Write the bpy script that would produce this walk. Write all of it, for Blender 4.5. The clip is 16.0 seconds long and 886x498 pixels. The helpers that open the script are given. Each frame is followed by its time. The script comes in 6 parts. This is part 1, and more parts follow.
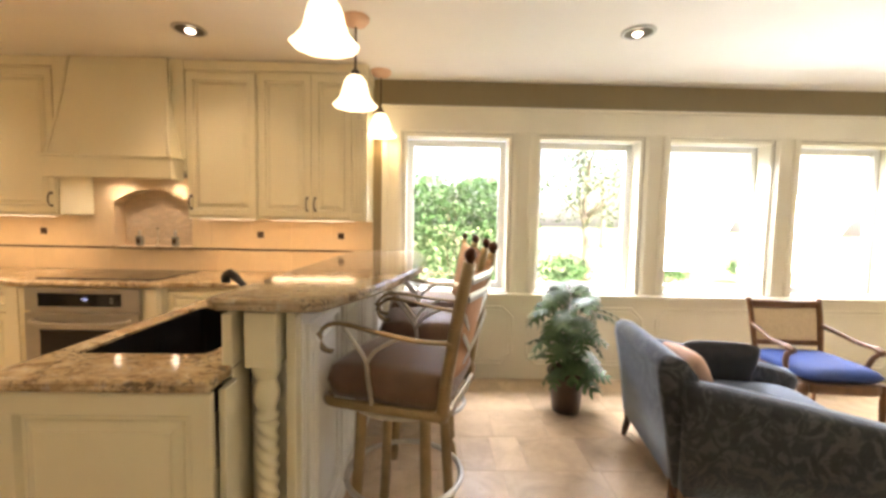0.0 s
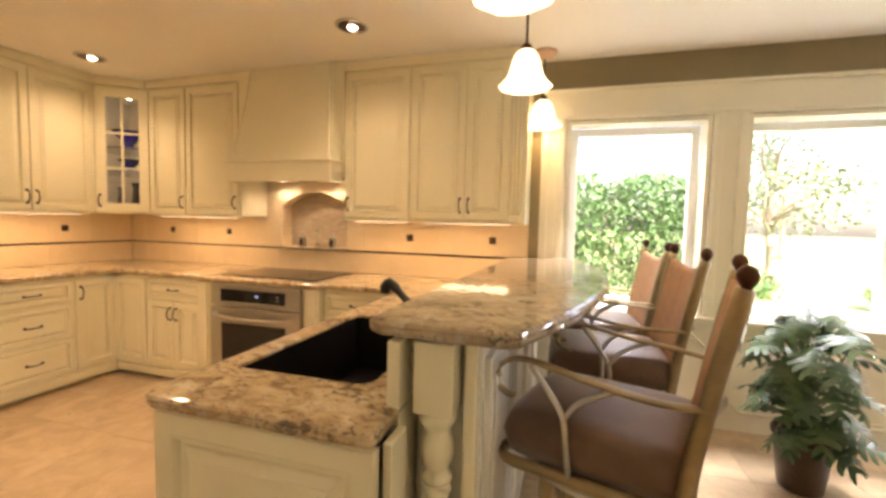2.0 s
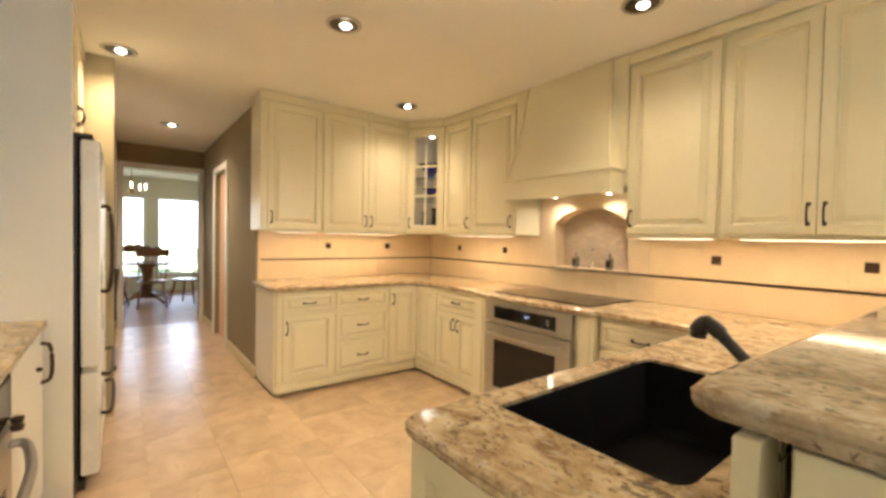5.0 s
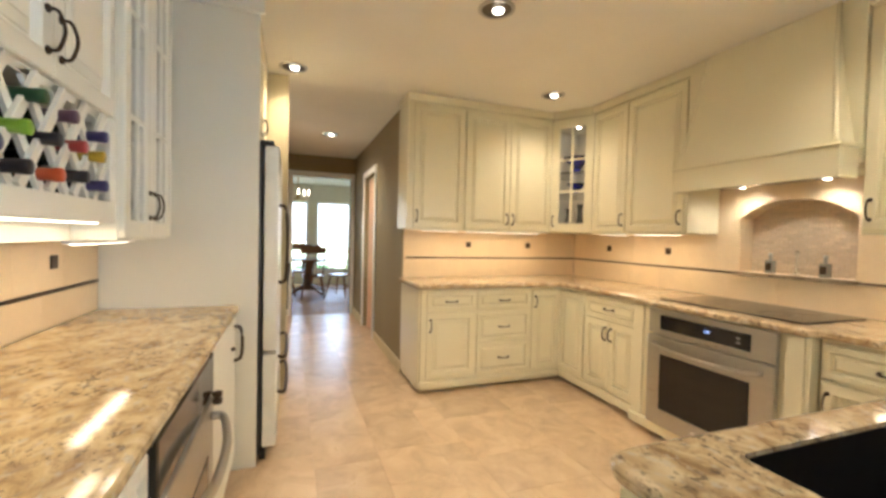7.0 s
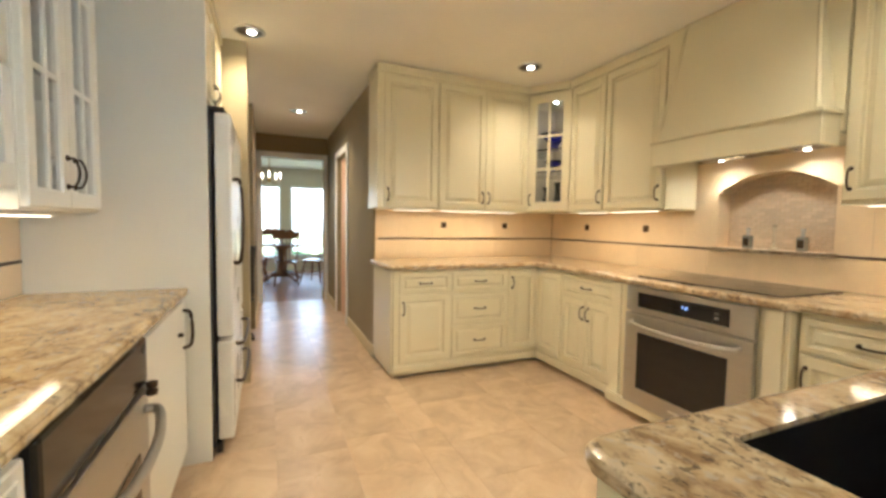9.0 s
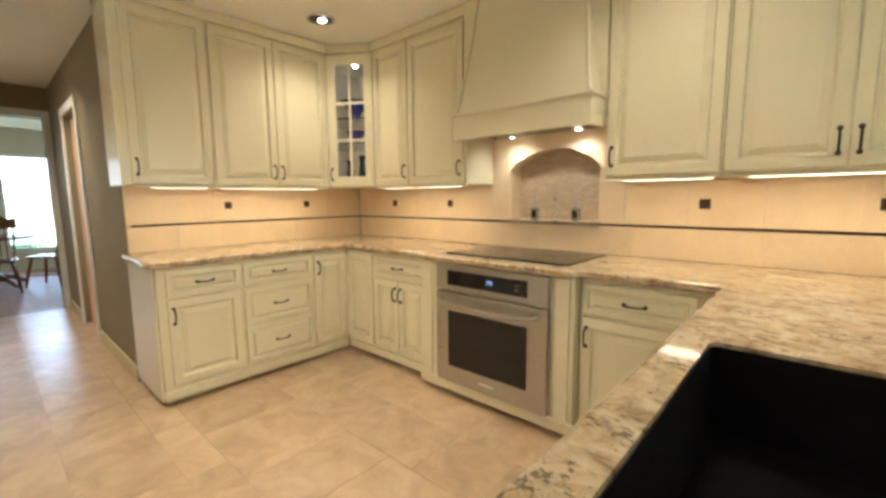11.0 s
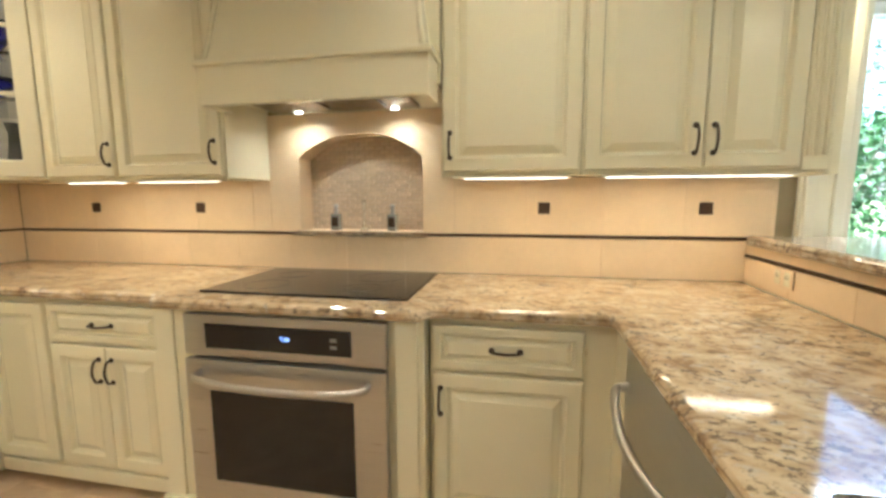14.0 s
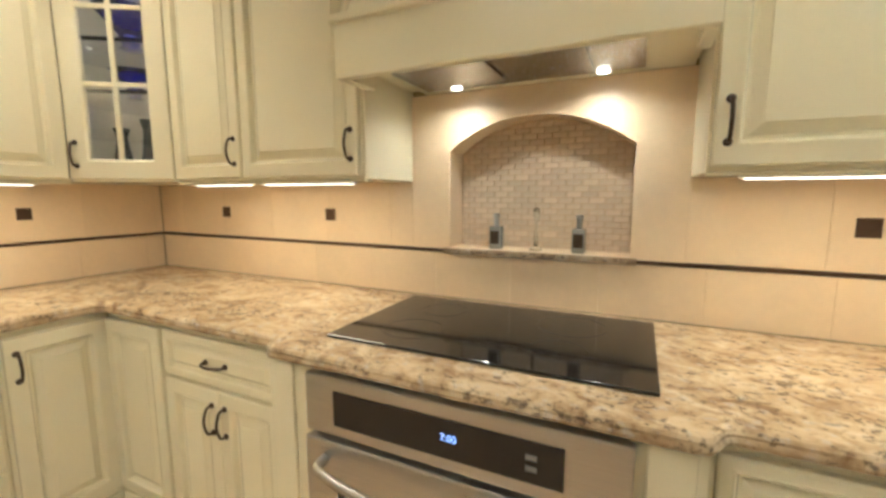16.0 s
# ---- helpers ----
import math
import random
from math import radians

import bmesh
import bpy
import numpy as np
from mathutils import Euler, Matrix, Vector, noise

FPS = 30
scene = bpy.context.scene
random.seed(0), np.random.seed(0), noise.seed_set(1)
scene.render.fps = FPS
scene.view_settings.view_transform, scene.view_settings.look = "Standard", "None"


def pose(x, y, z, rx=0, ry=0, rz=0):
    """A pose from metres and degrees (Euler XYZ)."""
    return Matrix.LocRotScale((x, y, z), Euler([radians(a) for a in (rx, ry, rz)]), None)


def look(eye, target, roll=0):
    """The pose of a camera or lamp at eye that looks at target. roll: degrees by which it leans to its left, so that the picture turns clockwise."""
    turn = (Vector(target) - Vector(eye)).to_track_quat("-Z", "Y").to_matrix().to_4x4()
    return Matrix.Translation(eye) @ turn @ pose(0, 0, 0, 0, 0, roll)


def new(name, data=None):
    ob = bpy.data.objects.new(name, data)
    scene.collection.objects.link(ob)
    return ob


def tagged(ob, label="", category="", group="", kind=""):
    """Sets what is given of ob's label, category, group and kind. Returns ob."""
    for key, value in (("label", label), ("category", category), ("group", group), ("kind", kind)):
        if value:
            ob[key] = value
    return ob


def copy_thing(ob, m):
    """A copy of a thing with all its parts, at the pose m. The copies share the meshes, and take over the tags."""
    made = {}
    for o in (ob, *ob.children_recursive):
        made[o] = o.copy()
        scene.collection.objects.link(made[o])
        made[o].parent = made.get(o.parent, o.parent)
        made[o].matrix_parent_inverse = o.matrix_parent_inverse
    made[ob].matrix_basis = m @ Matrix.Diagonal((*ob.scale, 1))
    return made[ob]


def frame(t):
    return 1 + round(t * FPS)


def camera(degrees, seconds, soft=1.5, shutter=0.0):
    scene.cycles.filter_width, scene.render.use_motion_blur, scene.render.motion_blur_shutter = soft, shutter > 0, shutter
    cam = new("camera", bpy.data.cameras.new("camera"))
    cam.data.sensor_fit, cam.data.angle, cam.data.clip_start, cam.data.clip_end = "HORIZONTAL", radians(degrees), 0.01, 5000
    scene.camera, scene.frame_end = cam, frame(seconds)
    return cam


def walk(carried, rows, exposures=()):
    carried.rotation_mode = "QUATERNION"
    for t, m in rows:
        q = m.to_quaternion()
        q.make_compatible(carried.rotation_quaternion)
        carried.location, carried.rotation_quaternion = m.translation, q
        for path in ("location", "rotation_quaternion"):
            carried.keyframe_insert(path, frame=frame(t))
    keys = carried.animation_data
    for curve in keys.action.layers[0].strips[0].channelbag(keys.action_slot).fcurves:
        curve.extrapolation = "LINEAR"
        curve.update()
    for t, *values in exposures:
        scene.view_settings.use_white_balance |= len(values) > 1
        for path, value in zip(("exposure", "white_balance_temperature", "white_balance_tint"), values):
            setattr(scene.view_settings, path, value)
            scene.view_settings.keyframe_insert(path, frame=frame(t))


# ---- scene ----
cam = camera(93.4, 16.0, soft=3.1)
PATH = [
    (0, (-0.035, 1.25, 1.357), (0.004, 3.245, 1.222), 1.1),
    (0.5, (-0.022, 1.293, 1.365), (-0.198, 3.28, 1.227), 0.7),
    (1, (-0.068, 1.377, 1.348), (-0.411, 3.343, 1.221), 0.7),
    (1.5, (-0.155, 1.509, 1.338), (-0.632, 3.448, 1.219), 1.1),
    (2, (-0.292, 1.629, 1.342), (-0.855, 3.544, 1.215), 1.4),
    (2.5, (-0.398, 1.686, 1.338), (-1.067, 3.567, 1.218), 1.3),
    (3, (-0.449, 1.734, 1.31), (-1.278, 3.552, 1.224), 1.4),
    (3.5, (-0.466, 1.797, 1.317), (-1.515, 3.498, 1.235), 1.1),
    (4, (-0.471, 1.861, 1.319), (-1.744, 3.402, 1.246), 1.1),
    (4.5, (-0.475, 1.884, 1.319), (-1.924, 3.261, 1.256), 1.2),
    (5, (-0.492, 1.888, 1.311), (-2.076, 3.106, 1.26), 1.2),
    (5.2, (-0.512, 1.869, 1.32), (-2.138, 3.032, 1.268), 1.1),
    (7.5, (-0.737, 1.856, 1.244), (-2.638, 2.476, 1.175), 1.6),
    (8, (-0.755, 1.898, 1.208), (-2.662, 2.495, 1.127), 1.7),
    (10.5, (-0.978, 2.094, 1.255), (-2.461, 3.416, 1.028), -0.4),
    (11, (-1.045, 2.202, 1.254), (-2.374, 3.677, 1.012), -0.5),
    (11.5, (-1.13, 2.284, 1.272), (-2.25, 3.92, 1.012), -0.8),
    (12, (-1.283, 2.275, 1.286), (-2.106, 4.078, 1.016), -0.2),
    (12.5, (-1.355, 2.354, 1.274), (-1.977, 4.238, 1.02), 0.3),
    (13, (-1.422, 2.514, 1.262), (-1.905, 4.439, 1.015), 0.1),
    (13.5, (-1.489, 2.67, 1.262), (-1.904, 4.611, 1.014), -0.1),
    (14, (-1.598, 2.822, 1.266), (-1.968, 4.772, 1.016), -0.2),
    (14.5, (-1.737, 2.951, 1.277), (-2.096, 4.902, 1.024), -0.1),
    (15, (-1.838, 3.044, 1.275), (-2.3, 4.976, 1.043), 0.3),
    (15.5, (-1.923, 3.181, 1.292), (-2.566, 5.058, 1.041), 0.2),
    (16, (-2.046, 3.32, 1.299), (-2.892, 5.113, 1.04), 0.0),
]
EXPOSURES = [(0, 2.88, 7250, 23), (1.5, 3.0, 7550, 24), (2.5, 2.87, 7800, 24), (3.8, 3.1, 7450, 22), (5, 3.15, 6400, 13), (8, 3.12, 5700, 9), (10.5, 3.0, 5550, 7), (12.5, 2.96, 5350, 6), (16, 3.02, 5200, 5)]
walk(cam, [(t, look(eye, target, roll)) for t, eye, target, roll in PATH], EXPOSURES)

# ---- world, sun, large lights ----
world = bpy.data.worlds.new("sky")
scene.world = world
world.use_nodes = True
wn = world.node_tree
sky = wn.nodes.new("ShaderNodeTexSky")
sky.sky_type = "NISHITA"
sky.sun_disc = False
sky.sun_elevation, sky.sun_rotation = radians(52), radians(150)
sky.dust_density = 3.0
wn.nodes["Background"].inputs["Strength"].default_value = 0.15
wn.links.new(sky.outputs[0], wn.nodes["Background"].inputs["Color"])


def lamp(name, kind, m, energy, colour, size=0.1, size_y=None, spot=None):
    data = bpy.data.lights.new(name, kind)
    data.energy, data.color = energy, colour
    if kind == "AREA":
        data.size = size
        data.shape = "DISK"
        if size_y:
            data.shape, data.size_y = "RECTANGLE", size_y
    elif kind == "SUN":
        data.angle = size
    else:
        data.shadow_soft_size = size
    if spot:
        data.spot_size, data.spot_blend = radians(spot), 1.0
    ob = new(name, data)
    ob.matrix_world = m
    return ob


HALOGEN = (1.0, 0.86, 0.66)
WARM = (1.0, 0.73, 0.42)
SOFTWARM = (1.0, 0.77, 0.50)
lamp("sun", "SUN", look((4, -6, 9), (0, 0, 0)), 4.5, (1.0, 0.95, 0.88), radians(0.5))
CAN, STRIP, HOOD, PEND = 6.8, 0.44, 0.72, 0.20
# daylight of the bright sky in the openings that show nothing but sky
for k in (2, 3, 4):
    lamp("window_daylight", "AREA", look((0.145 + 1.12 * k, 5.16, 1.4), (0.145 + 1.12 * k, 2.0, -0.8)), 8.5, (0.80, 0.90, 1.0), 0.80, 1.24)
# unseen lamp added above the first two windows, for steep sky light through them
lamp("sky_fill", "AREA", look((0.75, 5.75, 2.85), (0.75, 3.7, 0.2)), 44.0, (0.82, 0.91, 1.0), 2.2, 0.7)
lamp("dining_daylight", "AREA", look((-12.2, 2.2, 1.4), (-6, 2.2, 1.2)), 7, (0.94, 0.97, 1.0), 4.4, 1.9)


# ---- materials ----
def material(name, colour, rough=0.5, metal=0.0, var=0.12, scale=4.0, grain=60.0, bump=0.15, gain=0.0, spec=0.5, coat=0.0, stretch=(1, 1, 1), rand=0.0, place=False, island=False, wear=0.06):
    """Principled surface with large blotches, fine grain and relief."""
    m = bpy.data.materials.new(name)
    m.use_nodes = True
    n, l = m.node_tree.nodes, m.node_tree.links
    p = n["Principled BSDF"]
    p.inputs["Roughness"].default_value = rough
    p.inputs["Metallic"].default_value = metal
    p.inputs["Specular IOR Level"].default_value = spec
    p.inputs["Coat Weight"].default_value = coat
    co = n.new("ShaderNodeTexCoord")
    mp = n.new("ShaderNodeMapping")
    mp.inputs["Scale"].default_value = stretch
    if place:
        geo = n.new("ShaderNodeNewGeometry")
        l.new(geo.outputs["Position"], mp.inputs[0])
    else:
        l.new(co.outputs["Object"], mp.inputs[0])
    big = n.new("ShaderNodeTexNoise")
    big.inputs["Scale"].default_value, big.inputs["Detail"].default_value = scale, 4
    fine = n.new("ShaderNodeTexNoise")
    fine.inputs["Scale"].default_value, fine.inputs["Detail"].default_value = grain, 3
    l.new(mp.outputs[0], big.inputs["Vector"])
    l.new(mp.outputs[0], fine.inputs["Vector"])
    mix = n.new("ShaderNodeMath")
    mix.operation = "MULTIPLY_ADD"
    l.new(fine.outputs[0], mix.inputs[0])
    mix.inputs[1].default_value = 0.4
    l.new(big.outputs[0], mix.inputs[2])
    ramp = n.new("ShaderNodeValToRGB")
    e = ramp.color_ramp.elements
    e[0].position, e[1].position = 0.42, 0.98
    e[0].color = (*[c * (1 - var) for c in colour], 1)
    e[1].color = (*[min(1, c * (1 + var)) for c in colour], 1)
    l.new(mix.outputs[0], ramp.inputs[0])
    out = ramp.outputs[0]
    if rand:
        info = n.new("ShaderNodeObjectInfo")
        chance = n.new("ShaderNodeNewGeometry").outputs["Random Per Island"] if island else info.outputs["Random"]
        hsv = n.new("ShaderNodeHueSaturation")
        mr = n.new("ShaderNodeMapRange")
        mr.inputs["To Min"].default_value, mr.inputs["To Max"].default_value = 1 - rand, 1 + rand
        l.new(chance, mr.inputs[0])
        l.new(mr.outputs[0], hsv.inputs["Value"])
        l.new(out, hsv.inputs["Color"])
        out = hsv.outputs[0]
    l.new(out, p.inputs["Base Color"])
    rr = n.new("ShaderNodeMapRange")
    rr.inputs["To Min"].default_value, rr.inputs["To Max"].default_value = max(0.02, rough - wear), min(1, rough + wear)
    l.new(big.outputs[0], rr.inputs[0])
    l.new(rr.outputs[0], p.inputs["Roughness"])
    b = n.new("ShaderNodeBump")
    b.inputs["Strength"].default_value, b.inputs["Distance"].default_value = bump, 0.004
    l.new(fine.outputs[0], b.inputs["Height"])
    l.new(b.outputs[0], p.inputs["Normal"])
    return m


def glow(name, colour, strength):
    m = bpy.data.materials.new(name)
    m.use_nodes = True
    p = m.node_tree.nodes["Principled BSDF"]
    p.inputs["Base Color"].default_value = (0.9, 0.88, 0.82, 1)
    p.inputs["Emission Color"].default_value = (*colour, 1)
    p.inputs["Emission Strength"].default_value = strength
    return m


def glass(name, colour=(1, 1, 1), rough=0.0):
    m = bpy.data.materials.new(name)
    m.use_nodes = True
    p = m.node_tree.nodes["Principled BSDF"]
    p.inputs["Base Color"].default_value = (*colour, 1)
    p.inputs["Transmission Weight"].default_value = 1
    p.inputs["Roughness"].default_value = rough
    p.inputs["IOR"].default_value = 1.45
    return m


def granite_material(name, dark=0.0, tan=(1.0, 1.0, 1.0)):
    """Beige and grey polished stone: pale crystals, brown clouds, dark flecks that gather in drifts."""
    m = bpy.data.materials.new(name)
    m.use_nodes = True
    n, l = m.node_tree.nodes, m.node_tree.links
    p = n["Principled BSDF"]
    co = n.new("ShaderNodeTexCoord")
    flow = n.new("ShaderNodeMapping")
    flow.inputs["Rotation"].default_value = (0, 0, 0.75)
    flow.inputs["Scale"].default_value = (0.85, 1.2, 1.0)
    l.new(co.outputs["Object"], flow.inputs[0])

    def noise(scale, detail, rough, distort=0.0):
        x = n.new("ShaderNodeTexNoise")
        x.inputs["Scale"].default_value, x.inputs["Detail"].default_value = scale, detail
        x.inputs["Roughness"].default_value, x.inputs["Distortion"].default_value = rough, distort
        l.new(flow.outputs[0], x.inputs["Vector"])
        return x

    def ramp(source, *stops):
        r = n.new("ShaderNodeValToRGB")
        e = r.color_ramp.elements
        e[0].position, e[0].color = stops[0][0], (*stops[0][1], 1)
        e[1].position, e[1].color = stops[-1][0], (*stops[-1][1], 1)
        for q, c in stops[1:-1]:
            e.new(q).color = (*c, 1)
        l.new(source, r.inputs[0])
        return r

    def over(under, upper, mask):
        x = n.new("ShaderNodeMix")
        x.data_type = "RGBA"
        l.new(mask.outputs[0], x.inputs["Factor"])
        l.new(under, x.inputs["A"])
        x.inputs["B"].default_value = (*upper, 1)
        return x.outputs["Result"]

    def drift(spots, clumps, weight):
        x = n.new("ShaderNodeMath")
        x.operation = "MULTIPLY_ADD"
        x.inputs[1].default_value = weight
        l.new(clumps.outputs[0], x.inputs[0])
        l.new(spots.outputs[0], x.inputs[2])
        return x.outputs[0]

    ground = ramp(noise(11, 6, 0.62, 1.0).outputs[0], *[(q, [a * k for a, k in zip(c, tan)]) for q, c in ((0.33, (0.25, 0.175, 0.11)), (0.46, (0.43, 0.345, 0.24)), (0.58, (0.53, 0.45, 0.34)), (0.72, (0.58, 0.52, 0.43)))])
    big = noise(5, 3, 0.6, 0.6)
    crystal = ramp(noise(38, 3, 0.6).outputs[0], (0.56, (0, 0, 0)), (0.66, (0.6, 0.6, 0.6)))
    colour = over(ground.outputs[0], (0.52, 0.485, 0.42), crystal)
    brown = ramp(drift(noise(30, 4, 0.65, 0.4), big, 0.5), (0.81, (0, 0, 0)), (0.91, (0.5, 0.5, 0.5)))
    colour = over(colour, (0.20, 0.13, 0.085), brown)
    fleck = ramp(drift(noise(55, 4, 0.7, 0.3), noise(4.2, 4, 0.6, 0.8), 0.5), (0.812 - dark, (0, 0, 0)), (0.872 - dark, (0.7, 0.7, 0.7)))
    colour = over(colour, (0.065, 0.052, 0.045), fleck)
    l.new(colour, p.inputs["Base Color"])
    p.inputs["Roughness"].default_value = 0.09
    p.inputs["Specular IOR Level"].default_value = 0.5
    return m


CREAM = material("cream_paint", (0.84, 0.787, 0.58), 0.25, var=0.02, scale=2, grain=140, bump=0.02, wear=0.015)
WHITEP = material("white_cabinet_paint", (0.83, 0.83, 0.77), 0.34, var=0.02, scale=2, grain=140, bump=0.02, wear=0.015)
TRIMW = material("window_trim_paint", (0.82, 0.78, 0.64), 0.4, var=0.04, scale=3, bump=0.05)
VINYL = material("white_window_frame", (0.85, 0.85, 0.83), 0.35, var=0.03, bump=0.03)
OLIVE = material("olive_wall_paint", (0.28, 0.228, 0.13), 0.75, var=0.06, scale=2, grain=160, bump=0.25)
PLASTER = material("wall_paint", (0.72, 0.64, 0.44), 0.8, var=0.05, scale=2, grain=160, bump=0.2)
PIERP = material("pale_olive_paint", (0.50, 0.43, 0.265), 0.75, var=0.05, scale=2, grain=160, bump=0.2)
CEIL = material("ceiling_paint", (0.90, 0.885, 0.82), 0.9, var=0.04, scale=1.5, grain=140, bump=0.3)
def travertine(name, island=False):
    """Honed tan stone: soft clouds that differ from tile to tile, faint fine grain."""
    m = bpy.data.materials.new(name)
    m.use_nodes = True
    n, l = m.node_tree.nodes, m.node_tree.links
    p = n["Principled BSDF"]
    geo = n.new("ShaderNodeNewGeometry")
    chance = geo.outputs["Random Per Island"] if island else n.new("ShaderNodeObjectInfo").outputs["Random"]
    shift = n.new("ShaderNodeVectorMath")
    shift.operation = "MULTIPLY_ADD"
    shift.inputs[1].default_value = (17, 31, 11)
    l.new(chance, shift.inputs[0])
    l.new(geo.outputs["Position"], shift.inputs[2])
    cloud = n.new("ShaderNodeTexNoise")
    cloud.inputs["Scale"].default_value, cloud.inputs["Detail"].default_value = 5.0, 4
    cloud.inputs["Roughness"].default_value, cloud.inputs["Distortion"].default_value = 0.6, 0.8
    l.new(shift.outputs[0], cloud.inputs["Vector"])
    ramp = n.new("ShaderNodeValToRGB")
    e = ramp.color_ramp.elements
    e[0].position, e[0].color = 0.33, (0.47, 0.340, 0.212, 1)
    e[1].position, e[1].color = 0.68, (0.655, 0.505, 0.335, 1)
    e.new(0.5).color = (0.575, 0.42, 0.265, 1)
    l.new(cloud.outputs[0], ramp.inputs[0])
    mr = n.new("ShaderNodeMapRange")
    mr.inputs["To Min"].default_value, mr.inputs["To Max"].default_value = 0.90, 1.10
    l.new(chance, mr.inputs[0])
    hsv = n.new("ShaderNodeHueSaturation")
    l.new(mr.outputs[0], hsv.inputs["Value"])
    l.new(ramp.outputs[0], hsv.inputs["Color"])
    l.new(hsv.outputs[0], p.inputs["Base Color"])
    rr = n.new("ShaderNodeMapRange")
    rr.inputs["To Min"].default_value, rr.inputs["To Max"].default_value = 0.36, 0.24
    l.new(cloud.outputs[0], rr.inputs[0])
    l.new(rr.outputs[0], p.inputs["Roughness"])
    p.inputs["Coat Weight"].default_value, p.inputs["Coat Roughness"].default_value = 0.28, 0.2
    fine_ = n.new("ShaderNodeTexNoise")
    fine_.inputs["Scale"].default_value = 60
    l.new(shift.outputs[0], fine_.inputs["Vector"])
    bump = n.new("ShaderNodeBump")
    bump.inputs["Strength"].default_value, bump.inputs["Distance"].default_value = 0.03, 0.003
    l.new(fine_.outputs[0], bump.inputs["Height"])
    l.new(bump.outputs[0], p.inputs["Normal"])
    return m


FLOORT = travertine("travertine_tile")
FLOORF = travertine("travertine_tile_far", True)
GROUT = material("grout", (0.58, 0.435, 0.285), 0.9, var=0.15, scale=9, grain=120, bump=0.4)
SPLASH = material("cream_backsplash_tile", (0.80, 0.64, 0.43), 0.33, var=0.06, scale=5, grain=50, bump=0.03, rand=0.03, place=True)
SGROUT = material("cream_grout", (0.78, 0.61, 0.43), 0.8, var=0.1)
MOSAIC = material("tumbled_stone", (0.64, 0.51, 0.36), 0.6, var=0.16, scale=22, grain=120, bump=0.4, rand=0.10)
BRONZE = material("oil_rubbed_bronze", (0.065, 0.045, 0.032), 0.42, metal=0.7, var=0.3, scale=40, bump=0.1)
STEEL = material("brushed_steel", (0.51, 0.505, 0.49), 0.30, metal=1.0, var=0.06, scale=6, grain=70, bump=0.06, stretch=(1, 8, 40))
DARKSTEEL = material("dark_filter_steel", (0.24, 0.225, 0.205), 0.26, metal=1.0, var=0.35, scale=10, grain=60, bump=0.1, stretch=(30, 2, 2))
BLACKGLASS = material("black_glass", (0.012, 0.012, 0.013), 0.06, var=0.1, bump=0.0)
SINKB = material("black_composite", (0.006, 0.0055, 0.0065), 0.55, var=0.2, scale=60, grain=300, bump=0.2, spec=0.12)
BLACKP = material("black_plastic", (0.02, 0.02, 0.021), 0.4, var=0.1, bump=0.05)
APPL = material("white_appliance", (0.82, 0.82, 0.78), 0.28, var=0.03, bump=0.05, grain=200)
# bar stone: shade put into its darker tone, denser flecks are its own
GRANITE_SHADED = granite_material("granite", 0.008, (0.84, 0.82, 0.78))
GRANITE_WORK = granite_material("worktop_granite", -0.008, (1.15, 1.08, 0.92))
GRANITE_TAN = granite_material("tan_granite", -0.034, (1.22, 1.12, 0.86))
PANE = glass("clear_glass")
BULB = glow("warm_bulb", (1.0, 0.86, 0.62), 1.6)
STRIPLIT = glow("lit_strip", (1.0, 0.82, 0.56), 0.65)
PEACH = material("peach_paint", (0.78, 0.52, 0.36), 0.6, var=0.04)
WOODF = material("oak_floor", (0.36, 0.19, 0.075), 0.42, var=0.25, scale=3, grain=30, stretch=(1, 8, 8), bump=0.1)
LAWN = material("sunlit_lawn", (0.20, 0.26, 0.10), 0.9, var=0.3, scale=3, grain=60, bump=0.5)


# ---- mesh tools ----
def link(name, bm, mat, parent=None, label="", smooth=False):
    me = bpy.data.meshes.new(name)
    bmesh.ops.recalc_face_normals(bm, faces=bm.faces)
    if smooth:
        for f in bm.faces:
            f.smooth = True
    bm.to_mesh(me)
    bm.free()
    me.materials.append(mat)
    ob = new(name, me)
    if parent:
        ob.parent = parent
    if label:
        ob["label"] = label
    return ob


def part(name, bm, mat, parent, label="", smooth=False):
    return link(name, bm, mat, parent, label, smooth)


def thing(name, m=None, label="", category="", group="", kind=""):
    ob = new(name)
    ob.empty_display_size = 0.1
    if m:
        ob.matrix_world = m
    return tagged(ob, label, category, group, kind)


def share(name, ob, parent, m):
    """Another object on the same mesh."""
    o = new(name, ob.data)
    o.parent = parent
    o.matrix_basis = m
    return o


def box(x0, y0, z0, x1, y1, z1, bevel=0.0, bm=None, seg=2):
    own = bm is None
    b = bmesh.new()
    bmesh.ops.create_cube(b, size=1)
    for v in b.verts:
        v.co = Vector(((x0 + x1) / 2 + v.co.x * (x1 - x0), (y0 + y1) / 2 + v.co.y * (y1 - y0), (z0 + z1) / 2 + v.co.z * (z1 - z0)))
    if bevel:
        bmesh.ops.bevel(b, geom=b.edges[:], offset=bevel, segments=seg, affect="EDGES", profile=0.6)
    return b if own else join(bm, b)


def join(bm, other):
    me = bpy.data.meshes.new("tmp")
    other.to_mesh(me)
    other.free()
    bm.from_mesh(me)
    bpy.data.meshes.remove(me)
    return bm


